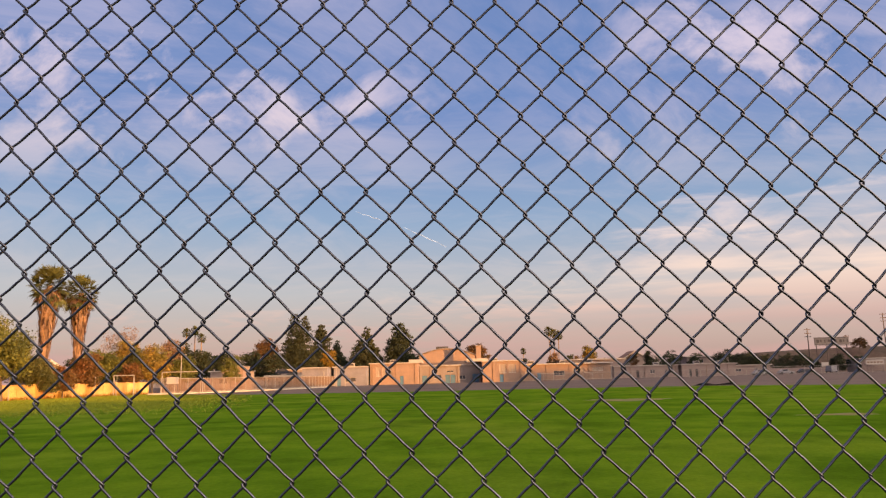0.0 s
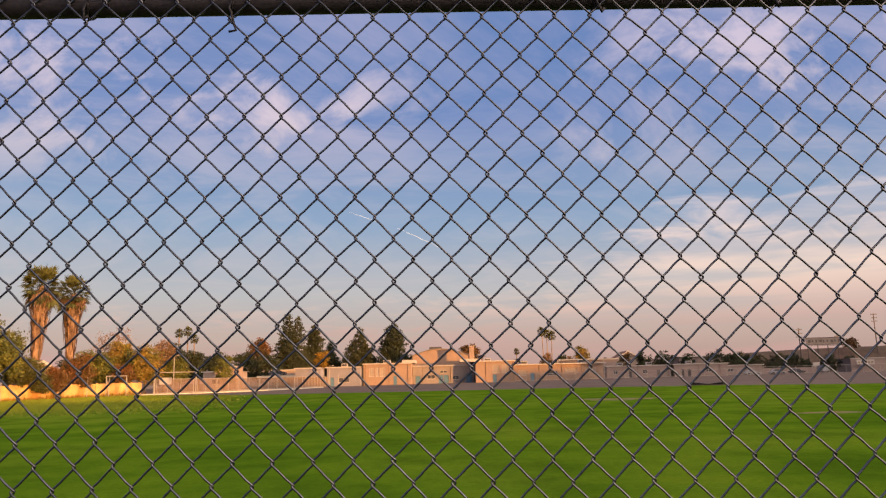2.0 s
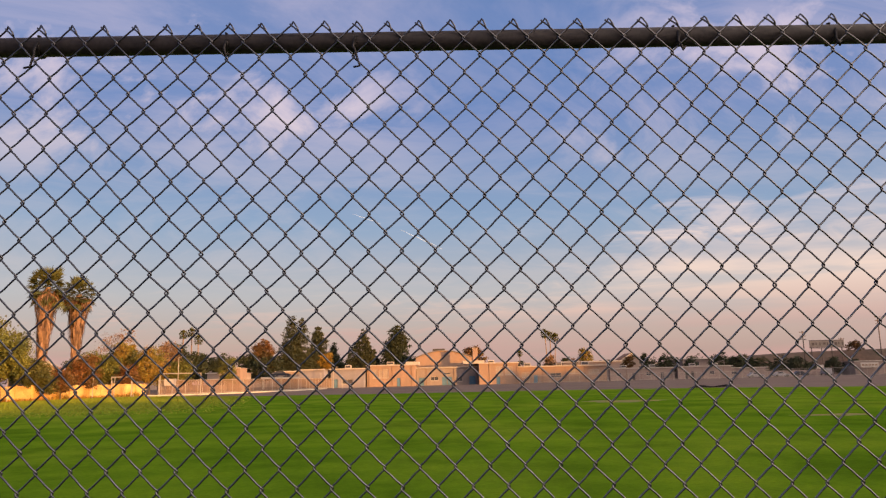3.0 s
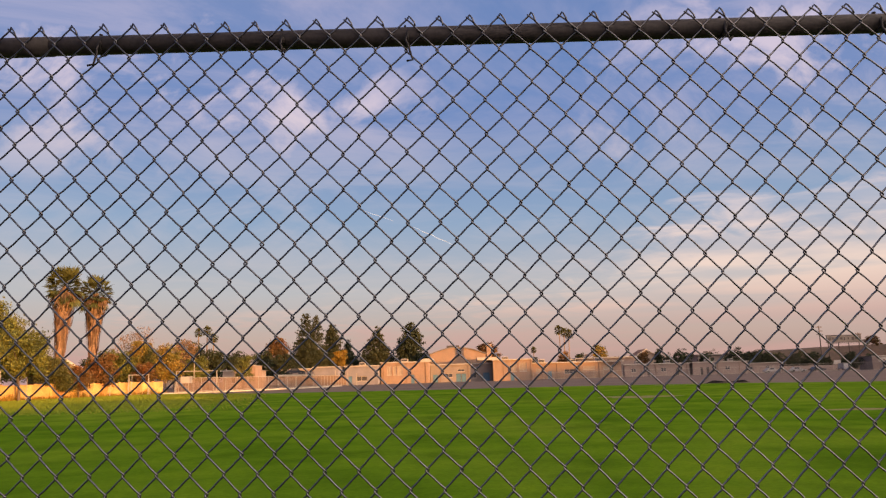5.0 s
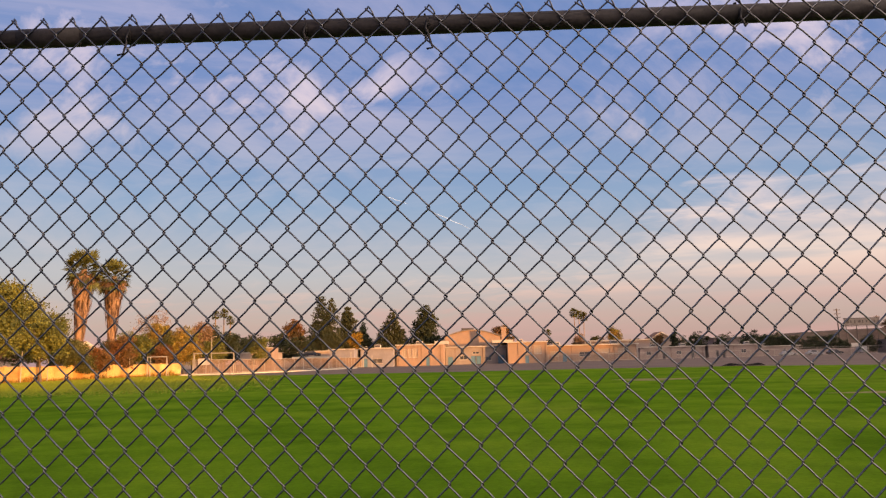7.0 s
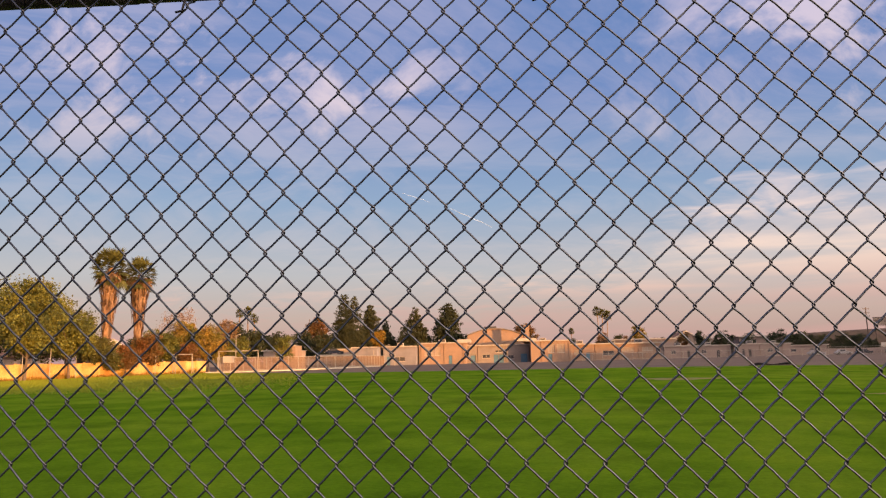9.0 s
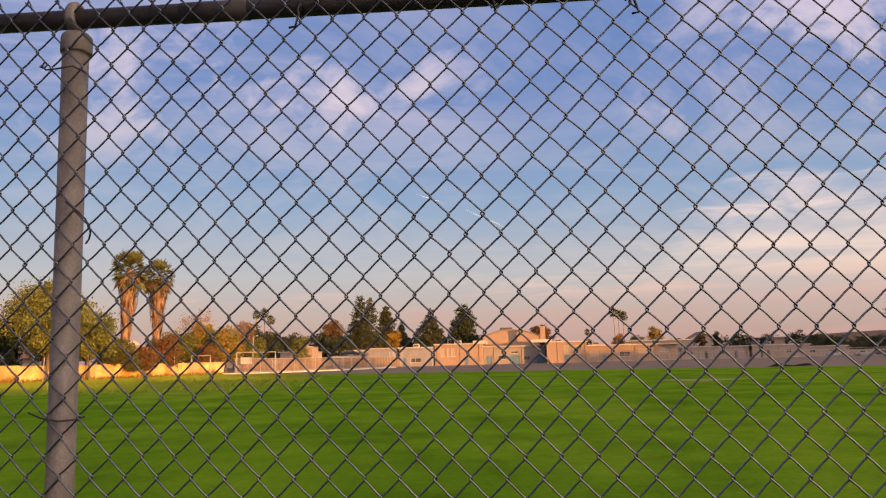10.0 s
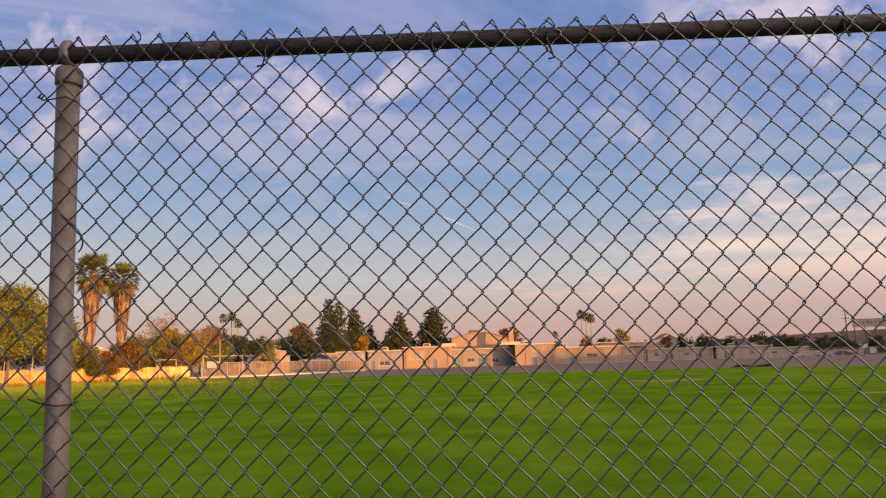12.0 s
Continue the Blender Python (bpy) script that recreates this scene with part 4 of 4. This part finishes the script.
    pts = [(-w / 2, 0), (w / 2, 0), (w / 2, eaves), (0, ridge), (-w / 2, eaves)]
    f = bm.faces.new([bm.verts.new((x, 0, z)) for x, z in pts])
    r = bmesh.ops.extrude_face_region(bm, geom=[f])
    bmesh.ops.translate(bm, verts=[v for v in r["geom"] if isinstance(v, bmesh.types.BMVert)], vec=(0, d, 0))
    bmesh.ops.recalc_face_normals(bm, faces=bm.faces[:])
    part("wall", bm, STUCCO_PALE, h)
    for s in (-1, 1):
        bm = bmesh.new()
        sl = (ridge - eaves) / (w / 2)
        o = w / 2 + 0.5
        q = [(0, ridge + 0.02), (s * o, ridge - sl * o + 0.02), (s * o, ridge - sl * o + 0.2), (0, ridge + 0.2)]
        f = bm.faces.new([bm.verts.new((x, -0.5, z)) for x, z in q])
        r = bmesh.ops.extrude_face_region(bm, geom=[f])
        bmesh.ops.translate(bm, verts=[v for v in r["geom"] if isinstance(v, bmesh.types.BMVert)], vec=(0, d + 1, 0))
        bmesh.ops.recalc_face_normals(bm, faces=bm.faces[:])
        part("roof", bm, TILE_ROOF, h)
        bm = bmesh.new()
        q = [(0, ridge - 0.2), (s * o, ridge - sl * o - 0.2), (s * o, ridge - sl * o + 0.18), (0, ridge + 0.18)]
        f = bm.faces.new([bm.verts.new((x, -0.56, z)) for x, z in q])
        r = bmesh.ops.extrude_face_region(bm, geom=[f])
        bmesh.ops.translate(bm, verts=[v for v in r["geom"] if isinstance(v, bmesh.types.BMVert)], vec=(0, 0.05, 0))
        bmesh.ops.recalc_face_normals(bm, faces=bm.faces[:])
        part("barge_board", bm, FASCIA, h)
    part("window", box(-0.8, 0.8, -0.05, -0.003, 1.2, 2.4), GLASS, h)


gable_house("house with a red-brown gable roof behind the block wall", (-53.3, 99.0, 0), 5.6, 5.0, 3.3, 4.95, 50)
gable_house("house with a reddish gable roof beyond the school", (65, 268, 0), 9.5, 10, 6.2, 9.0)
gable_house("house with a low gable roof behind the leafy tree", (-82, 110, 0), 12.0, 10, 3.2, 5.6, -10)


# ---- the school's edge of the field ----
def block_wall():
    a, b = Vector((-56.2, 57, 0)), Vector((-44.2, 110, 0))
    d = (b - a)
    length = d.length
    ang = math.degrees(math.atan2(d.y, d.x))
    w = thing("block_wall", "cream-painted block boundary wall glowing in the low sun", "wall", a, ang)
    n = 22
    rng = random.Random(9)
    for k in range(n):
        x0, x1 = length * k / n, length * (k + 1) / n
        top = 1.82 + rng.uniform(-.05, .05)
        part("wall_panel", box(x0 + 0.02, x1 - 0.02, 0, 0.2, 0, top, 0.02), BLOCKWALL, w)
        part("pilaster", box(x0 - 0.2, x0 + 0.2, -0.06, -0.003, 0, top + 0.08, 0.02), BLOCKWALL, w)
    # weeds along the foot
    v, f = [], []
    r = np.random.default_rng(3)
    for _ in range(3200):
        q = r.uniform(0, length)
        base = a + d * (q / length)
        x, y = base.x + abs(r.normal(0.25, 0.35)), base.y - r.uniform(0, 0.3)
        h, s = r.uniform(0.15, 0.6) * (1.0 + 1.1 * max(0.0, math.sin(q * 0.9) * math.sin(q * 0.37 + 1))), r.uniform(0.02, 0.07)
        t = r.uniform(0, math.pi)
        i = len(v)
        v += [(x - s * math.cos(t), y - s * math.sin(t), 0.02), (x + s * math.cos(t), y + s * math.sin(t), 0.02), (x + r.normal(0, .12), y + r.normal(0, .12), h)]
        f.append([i, i + 1, i + 2])
    tagged(mesh_object("weeds", v, f, LEAF_YELLOW), "dry yellow weeds along the foot of the block wall", "weeds", kind="stuff")
    # young trees staked before the wall
    for k, (q, h) in enumerate(((0.36, 2.6), (0.43, 3.4), (0.50, 2.4), (0.76, 2.6), (0.84, 2.8))):
        p = a + d * q
        s = thing("stake", "slim pale weathered stake standing before the block wall", "stake", (p.x + 0.9, p.y, 0.0), group="stakes along the wall")
        part("shaft", tube((0, 0, 0), (0.05, 0, h), 0.045, 0.04, 8), FRAME_WHITE, s)
        part("stake_tip", tube((0.05, 0, h + 0.001), (0.052, 0, h + 0.1), 0.04, 0.012, 8), FRAME_WHITE, s)


block_wall()


def chain_fence(label, a, b, height, spacing, slats, group=""):
    """A far fence of pipe posts and rails; with slats it reads as a tan screen."""
    a, b = Vector(a), Vector(b)
    d = b - a
    length = d.length
    w = thing("far_fence", label, "fence", a, math.degrees(math.atan2(d.y, d.x)), group)
    n = max(2, round(length / spacing))
    for k in range(n + 1):
        x = length * k / n
        part("post", tube((x, 0, 0), (x, 0, height + 0.08), 0.045, seg=8), FRAME_WHITE, w)
    part("rail", tube((0, 0, height), (length, 0, height), 0.035, seg=8), FRAME_WHITE, w)
    part("rail", tube((0, 0, 0.25), (length, 0, 0.25), 0.03, seg=8), FRAME_WHITE, w)
    if slats:
        n = min(int(length / 0.16), 280)
        me = None
        for k in range(n):
            x = length * (k + 0.5) / n
            if me is None:
                ob = part("slat", box(-0.045, 0.045, 0.05, 0.065, 0.1, height - 0.02), SLAT, w)
                me = ob.data
            else:
                ob = new("slat", me)
                ob.parent = w
            ob.location = (x, 0, 0)
    else:
        v, f = [], []
        step = 0.35
        for s in (-1, 1):
            k = -height
            while k < length:
                x0, z0 = k, 0.1 if s > 0 else height
                x1, z1 = k + height - 0.1, height if s > 0 else 0.1
                if x0 >= 0 and x1 <= length:
                    i = len(v)
                    v += [(x0 - .012, 0.03 * s, z0), (x0 + .012, 0.03 * s, z0), (x1 + .012, 0.03 * s, z1), (x1 - .012, 0.03 * s, z1)]
                    f.append([i, i + 1, i + 2, i + 3])
                k += step
        mesh_object("chain_link_panel", v, f, PIPE, w)
    return w


chain_fence("long slatted tan chain-link fence along the school path", (-43.6, 113, 0), (-28.6, 152, 0), 2.3, 3.0, True)
chain_fence("tan slatted chain-link fence before the storage shed", (-28.6, 152, 0), (-27.5, 178, 0), 2.3, 3.0, True)
chain_fence("grey chain-link fence in front of the classrooms", (17.5, 186, 0), (44, 197, 0), 1.8, 3.0, False)
chain_fence("grey chain-link fence in front of the portable classrooms", (44, 197, 0), (82, 196, 0), 1.8, 3.0, False)
chain_fence("grey chain-link fence beyond the far corner of the field", (82, 205, 0), (150, 190, 0), 2.2, 4.0, False)


def kerb():
    pts = [(-44.0, 108.5), (-38, 112.5), (-33.0, 124), (-28.4, 140), (-26.0, 158)]
    for (x0, y0), (x1, y1) in zip(pts, pts[1:]):
        d = math.hypot(x1 - x0, y1 - y0)
        bm = box(0, d, -0.7, 0.7, 0, 0.2, 0.03)
        ob = part("kerb", bm, CONCRETE, None)
        ob.matrix_basis = pose(x0, y0, 0, 0, 0, math.degrees(math.atan2(y1 - y0, x1 - x0)))
        tagged(ob, "pale concrete kerb beside the slatted fence", "kerb", kind="structure")


kerb()


def goal_frame(label, loc, w, h, turn, back, name="goal_frame"):
    g = thing(name, label, "goal", loc, turn)
    part("goalpost", tube((0, 0, 0), (0, 0, h), 0.06, seg=10), FRAME_WHITE, g)
    part("goalpost", tube((w, 0, 0), (w, 0, h), 0.06, seg=10), FRAME_WHITE, g)
    part("crossbar", tube((-0.06, 0, h + 0.062), (w + 0.06, 0, h + 0.062), 0.06, seg=10), FRAME_WHITE, g)
    for x in (0.0, w):
        part("stay", tube((x, 0.06, h - 0.05), (x, back, 0.05), 0.035, seg=8), FRAME_WHITE, g)
    part("ground_bar", tube((0, back, 0.06), (w, back, 0.06), 0.035, seg=8), FRAME_WHITE, g)


goal_frame("small pale pipe goal frame standing before the block wall", (-45.6, 101.5, 0.03), 2.6, 2.7, 8, 1.2)
goal_frame("large pale pipe goal frame in front of the slatted fence", (-40.2, 104.5, 0.03), 5.6, 3.05, 5, 1.5)
s = thing("notice_board", "pale notice board on the fence by the goal", "sign", (-41.3, 111.5, 0))
part("board", box(-0.9, 0.9, 0, 0.06, 1.5, 2.5, 0.01), FASCIA, s)
part("leg", tube((-0.8, 0.1, 0), (-0.8, 0.1, 2.4), 0.04, seg=8), PIPE, s)
part("leg", tube((0.8, 0.1, 0), (0.8, 0.1, 2.4), 0.04, seg=8), PIPE, s)


def lamp_post(label, loc, h):
    p = thing("lamp_post", label, "lamp post", loc)
    part("pole", tube((0, 0, 0), (0, 0, h), 0.09, 0.06, 10), FRAME_WHITE, p)
    part("arm", tube((0, 0, h - 0.05), (0.7, -0.2, h + 0.12), 0.035, seg=8), FRAME_WHITE, p)
    part("lamp_head", box(0.55, 1.0, -0.35, -0.05, h + 0.06, h + 0.2, 0.04), FASCIA, p)


lamp_post("pale lamp post among the autumn trees", (-49.6, 138, 0), 6.6)
lamp_post("slim pale pole by the long school wing", (41.6, 197, 0), 5.3)
def gate_post(x, y, h):
    g = thing("gate_post", "slim pale steel gate post by the storage shed", "post", (x, y, 0), group="gate posts")
    part("shaft", tube((0, 0, 0), (0, 0, h), 0.09, seg=10), FRAME_WHITE, g)
    part("post_cap", tube((0, 0, h + 0.001), (0, 0, h + 0.1), 0.11, 0.04, 10), FRAME_WHITE, g)


gate_post(-28.2, 167, 3.4)
gate_post(-23.6, 168, 2.6)
lamp_post("pale gate pole beside the storage shed", (-25.9, 170, 0), 4.6)


def car(label, loc, turn, paint, name="car", length=4.5, height=1.45, van=False):
    c = thing(name, label, "car" if not van else "van", loc, turn)
    L, H, W = length / 2, height, 0.88
    if van:
        prof = [(-L, 0.4), (-L, H), (L * 0.55, H), (L * 0.85, H * 0.55), (L, H * 0.5), (L, 0.4)]
    else:
        prof = [(-L, 0.35), (-L, 0.8), (-L * 0.75, 0.92), (-L * 0.5, H), (L * 0.15, H), (L * 0.45, 0.92), (L, 0.75), (L, 0.35)]
    bm = bmesh.new()
    f = bm.faces.new([bm.verts.new((x, -W, z)) for x, z in prof])
    r = bmesh.ops.extrude_face_region(bm, geom=[f])
    bmesh.ops.translate(bm, verts=[v for v in r["geom"] if isinstance(v, bmesh.types.BMVert)], vec=(0, 2 * W, 0))
    bmesh.ops.recalc_face_normals(bm, faces=bm.faces[:])
    bmesh.ops.bevel(bm, geom=bm.edges[:], offset=0.06, segments=2, affect="EDGES")
    part("body", bm, paint, c)
    part("side_window", box(-L * 0.45, L * 0.12, -W - 0.012, -W + 0.02, H * 0.68, H * 0.93), GLASS, c)
    for x in (-L * 0.6, L * 0.62):
        for y in (-W + 0.02, W - 0.02):
            wheel = part("wheel", tube((x, y - 0.1, 0.32), (x, y + 0.1, 0.32), 0.32, seg=18), RUBBER, c)
            part("rim", tube((x, y - 0.115, 0.32), (x, y + 0.115, 0.32), 0.19, seg=14), PIPE, wheel)


def parking_deck():
    d = thing("parking_deck", "low raised concrete parking deck behind the slatted fence", "deck", (-42, 193, 0))
    part("slab", box(-5, 5, -4, 2.4, 2.6, 3.0), CONCRETE, d)
    for x in (-4.5, 0, 4.5):
        part("column", box(x - 0.25, x + 0.25, -3.6, -3.1, 0, 2.598), CONCRETE, d)


parking_deck()
car("dark parked car on the raised deck behind the fence", (-42.2, 190.6, 3.0), 4, CAR_PAINT)
car("white parked van below the embankment", (117.6, 236, 0), 84, WHITE_PAINT, "van", 5.2, 2.2, True)
car("white parked car beyond the chain-link fence", (94, 214, 0), -6, WHITE_PAINT)
car("pale parked car beyond the chain-link fence", (86, 212, 0), 3, WHITE_PAINT)
car("dark parked car below the embankment", (105, 226, 0), 3, CAR_PAINT)


# ---- rooftop and wall fittings of the school ----
def roof_unit(loc, w, h):
    u = thing("rooftop_unit", "small pale air-conditioning unit on a flat school roof", "rooftop unit", loc, group="rooftop units")
    part("casing", box(-w / 2, w / 2, -0.6, 0.6, 0.12, h, 0.05), FASCIA, u)
    part("curb", box(-w / 2 + 0.1, w / 2 - 0.1, -0.5, 0.5, 0, 0.118), ROOFING, u)
    part("grille", box(-w / 2 + 0.15, w / 2 - 0.15, -0.63, -0.603, 0.3, h - 0.15), DARK_DOOR, u)


for x, y, z, w, h in ((-14.5, 190, 5.22, 1.8, 0.9), (-24.5, 185, 4.52, 1.5, 0.9), (11.0, 193, 5.22, 1.6, 0.8), (21.5, 205, 4.32, 1.8, 1.0), (30.2, 206, 4.32, 1.5, 0.9), (37.5, 207, 4.32, 2.0, 1.1),
                      (50.5, 218, 3.42, 1.6, 0.9), (58.8, 218, 3.42, 1.6, 0.9), (70.0, 217, 3.52, 1.6, 0.9), (76.5, 217, 3.52, 1.4, 0.8)):
    roof_unit((x, y, z), w, h)


def downpipe(x, y, h):
    d = thing("downpipe", "slim tan downpipe on a school wall", "downpipe", (x, y, 0), group="downpipes")
    part("pipe", tube((0, -0.09, 0.1), (0, -0.09, h), 0.06, seg=8), SLAT, d)
    part("bracket", box(-0.09, 0.09, -0.1, -0.003, h * 0.5, h * 0.5 + 0.06), SLAT, d)


for x, y, h in ((-19.4, 185, 4.9), (-13.7, 185, 4.9), (-9.0, 185, 4.9), (-5.6, 193, 4.1), (1.5, 193, 4.1), (10.2, 187, 4.9), (17.0, 187, 4.9), (25.0, 200, 4.0), (31.0, 200, 4.0), (36.2, 200, 4.0),
                (50.4, 214, 3.1), (54.5, 214, 3.1), (63.2, 214, 3.1), (71.5, 213, 3.2), (77.5, 213, 3.2)):
    downpipe(x, y, h)


# ---- bare patches and the dark heap at the turf's edge ----
def patch(label, cx, cy, rx, ry, seed):
    rng = random.Random(seed)
    bm = bmesh.new()
    c = bm.verts.new((cx, cy, 0.036))
    ring = []
    n = 40
    for k in range(n):
        a = 2 * math.pi * k / n
        q = 1 + 0.18 * math.sin(3 * a + seed) + 0.12 * math.sin(7 * a) + rng.uniform(-.08, .08)
        ring.append(bm.verts.new((cx + rx * q * math.cos(a), cy + ry * q * math.sin(a), 0.034)))
    for k in range(n):
        bm.faces.new((c, ring[k], ring[(k + 1) % n]))
    ob = part("bare_patch", bm, EARTH, None)
    tagged(ob, label, "bare ground", kind="structure")


patch("worn tan bare patch in the grass", 10.4, 43.5, 2.2, 2.0, 1)
patch("worn tan bare patch near the edge of the grass", 22, 76, 3.0, 0.6, 2)
patch("thin worn streak in the grass", 13.5, 25.0, 1.2, 0.6, 5)


def heap():
    t = thing("folded_tarpaulin", "long dark folded tarpaulin lying at the edge of the grass", "tarpaulin", (28.4, 80.6, 0))
    rng = np.random.default_rng(8)
    n, m = 44, 9
    v = []
    for i in range(n):
        for j in range(m):
            u, w = i / (n - 1), j / (m - 1)
            edge = math.sin(math.pi * w) ** 0.6 * min(1, 6 * u, 6 * (1 - u))
            v.append((-2.4 + 4.8 * u, -0.5 + 1.0 * w, 0.02 + edge * (0.2 + 0.09 * math.sin(9 * u) + rng.uniform(-.03, .03))))
    f = [[i * m + j, (i + 1) * m + j, (i + 1) * m + j + 1, i * m + j + 1] for i in range(n - 1) for j in range(m - 1)]
    ob = mesh_object("cover", v, f, TARP, t, True)
    wire_part("cord", [(-2.3, -0.52, 0.05), (-1, -0.56, 0.06), (0.4, -0.53, 0.05), (2.3, -0.55, 0.05)], 0.02, TIMBER, t)


heap()


# ---- embankment, billboard, poles, far land ----
def embankment():
    n, m = 60, 7
    v = []
    for i in range(n):
        u = i / (n - 1)
        x = 78 + 230 * u
        h = 7.0 + 1.7 * min(1, u * 4) + 6.0 * max(0, u - 0.2) + 0.15 * math.sin(23 * u)
        for j, (dy, q) in enumerate(((0, 0), (2, 0.25), (6, 0.6), (10, 0.92), (12, 1.0), (24, 1.0), (40, 0.0))):
            v.append((x, 322 - 20 * u + dy + 0.5 * math.sin(31 * u + j), h * q * min(1, 4 * u + 0.15)))
    f = [[i * m + j, (i + 1) * m + j, (i + 1) * m + j + 1, i * m + j + 1] for i in range(n - 1) for j in range(m - 1)]
    tagged(mesh_object("embankment", v, f, RED_EARTH, None, True), "long brown scrub-covered road embankment in shade", "embankment", kind="structure")


embankment()


def billboard():
    b = thing("billboard", "weathered tan roadside billboard on steel legs", "billboard", (150.7, 300, 0))
    part("panel", box(-6.8, 6.8, 0, 0.35, 10.6, 13.3, 0.05), BILLBOARD, b)
    fr = bmesh.new()
    for z in (10.55, 13.35):
        add_box(fr, -6.9, 6.9, -0.06, 0.41, z - 0.1, z + 0.1)
    part("panel_frame", fr, TIMBER, b)
    for k in range(9):
        x = -6.0 + 1.5 * k
        part("faded_bar", box(x, x + (0.5 if k % 3 else 1.0), -0.02, -0.003, 11.4 + 0.2 * (k % 2), 12.5), TIMBER, b, "faded dark lettering bar")
    part("catwalk", box(-6.8, 6.8, -1.0, -0.1, 10.1, 10.2), TIMBER, b)
    for x in (-6.0, -2.0, 2.0, 6.0):
        part("leg", tube((x, 0.6, 0), (x, 0.6, 10.6), 0.16, seg=10), TIMBER, b)


billboard()


def power_pole(label, loc, h, arms):
    p = thing("utility_pole", label, "utility pole", loc)
    part("pole", tube((0, 0, 0), (0, 0, h), 0.26, 0.18, 10), TIMBER, p)
    for z in arms:
        arm = part("crossarm", box(-1.3, 1.3, -0.2, -0.08, h - z - 0.11, h - z + 0.11, 0.01), TIMBER, p)
        for x in (-1.15, -0.55, 0.55, 1.15):
            part("insulator", tube((x, -0.14, h - z + 0.111), (x, -0.14, h - z + 0.36), 0.09, 0.05, 8), GLASS, arm)


power_pole("tall dark wooden utility pole with crossarms", (146.1, 310, 0), 17.8, (0.6, 2.2, 3.6))
power_pole("tall dark wooden utility pole with crossarms", (183.3, 320, 0), 23.9, (0.5, 2.0, 3.4))
power_pole("distant wooden utility pole on the embankment", (172, 330, 0), 15.5, (0.6,))
s = thing("road_sign", "white roadside sign board below the embankment", "sign", (117.9, 240, 0))
part("board", box(-1.1, 1.1, 0, 0.08, 1.95, 3.3, 0.01), FASCIA, s)
part("leg", tube((0, 0.12, 0), (0, 0.12, 3.2), 0.06, seg=8), PIPE, s)
s = thing("banner", "long white sign with dark bars below the embankment", "sign", (136, 244.4, 0))
part("board", box(-2.9, 2.9, 0, 0.08, 2.2, 3.8, 0.01), FASCIA, s)
for k in range(5):
    part("bar", box(-2.5 + 1.05 * k, -1.75 + 1.05 * k, -0.02, -0.003, 2.75, 3.2), SLAT, s)
part("leg", tube((-2.5, 0.14, 0), (-2.5, 0.14, 3.7), 0.07, seg=8), PIPE, s)
part("leg", tube((2.5, 0.14, 0), (2.5, 0.14, 3.7), 0.07, seg=8), PIPE, s)
w = thing("low_wall", "low grey concrete wall below the embankment", "wall", (107.5, 240, 0))
for k in range(6):
    part("wall_panel", box(-12 + 4 * k + 0.02, -8 + 4 * k - 0.02, 0, 0.25, 0, 1.8, 0.02), STUCCO_PINK, w)


def hills():
    n = 120
    v = []
    for i in range(n):
        u = i / (n - 1)
        x = -3600 + 7200 * u
        h = 44 + 16 * math.sin(9 * u + 1) + 9 * math.sin(23 * u) + 4 * math.sin(61 * u)
        v += [(x, 3300, 0), (x, 3600, h), (x, 4200, 0)]
    f = []
    for i in range(n - 1):
        for j in range(2):
            f.append([i * 3 + j, (i + 1) * 3 + j, (i + 1) * 3 + j + 1, i * 3 + j + 1])
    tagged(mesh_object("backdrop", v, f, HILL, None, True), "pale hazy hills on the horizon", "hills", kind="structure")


hills()


def far_roofs():
    """Low roofs and walls of the town behind the school."""
    rng = random.Random(17)
    for k in range(16):
        x = -150 + k * 19 + rng.uniform(-5, 5)
        y = rng.uniform(280, 330)
        gable_house("distant low house among the trees", (x, y, 0), rng.uniform(9, 13), 10, 3.2, rng.uniform(5.0, 6.4), rng.uniform(-20, 20))


far_roofs()


def shade_blocks():
    """Unseen blocks added behind the camera and to one side, to throw long shadows over the field."""
    for label, x0, x1, y, h in (("added unseen block, two storeys, shading the near field", 8, 60, -34, 6.2), ("added unseen long block, two storeys, shading the field", 60.5, 84, -34, 7.5),
                                ("added unseen block, three storeys, shading the field", 84.5, 130, -34, 9.4), ("added unseen block, four storeys, shading the field", 130.5, 226, -34, 14.4),
                                ("added unseen tall block shading the school wing", 226.5, 262, -34, 19.4), ("added unseen tall long block shading the portable classrooms", 262.5, 330, -34, 24.5), ("added unseen tall slab shading the land beyond the school", 330.5, 470, -34, 30.0),
                                ("added unseen tall block shading the embankment and billboard", 240, 420, 205, 22.5)):
        b = thing("unseen_shade_block", label, "building", ((x0 + x1) / 2, y, 0))
        hx = (x1 - x0) / 2
        part("wall", box(-hx, hx, -9, 0, 0, h - 0.6), HIDDEN_WALL, b)
        part("roof", box(-hx - 0.3, hx + 0.3, -9.4, 0.4, h - 0.597, h), ROOFING, b)


shade_blocks()


def contrails():
    """Two streaks of one vapour trail, far off and high."""
    for a, b, r in (((-443, 3500, 789), (-309, 3500, 739), 2.0), ((-215, 3500, 706), (-15, 3500, 608), 2.4)):
        a, b = Vector(a), Vector(b)
        c = thing("contrail", "short bright vapour trail in the evening sky", "contrail", a, kind="structure")
        n = 14
        pts = [((b - a) * (k / n) + Vector((0, 0, 1.5 * math.sin(k * 1.3)))) for k in range(n + 1)]
        wire_part("streak", [tuple(p) for p in pts], r * 0.6, VAPOUR, c, 6)
        wire_part("streak", [tuple(p + Vector((0, 3, 0.8))) for p in pts[3:12]], r * 0.8, VAPOUR, c, 6)


contrails()
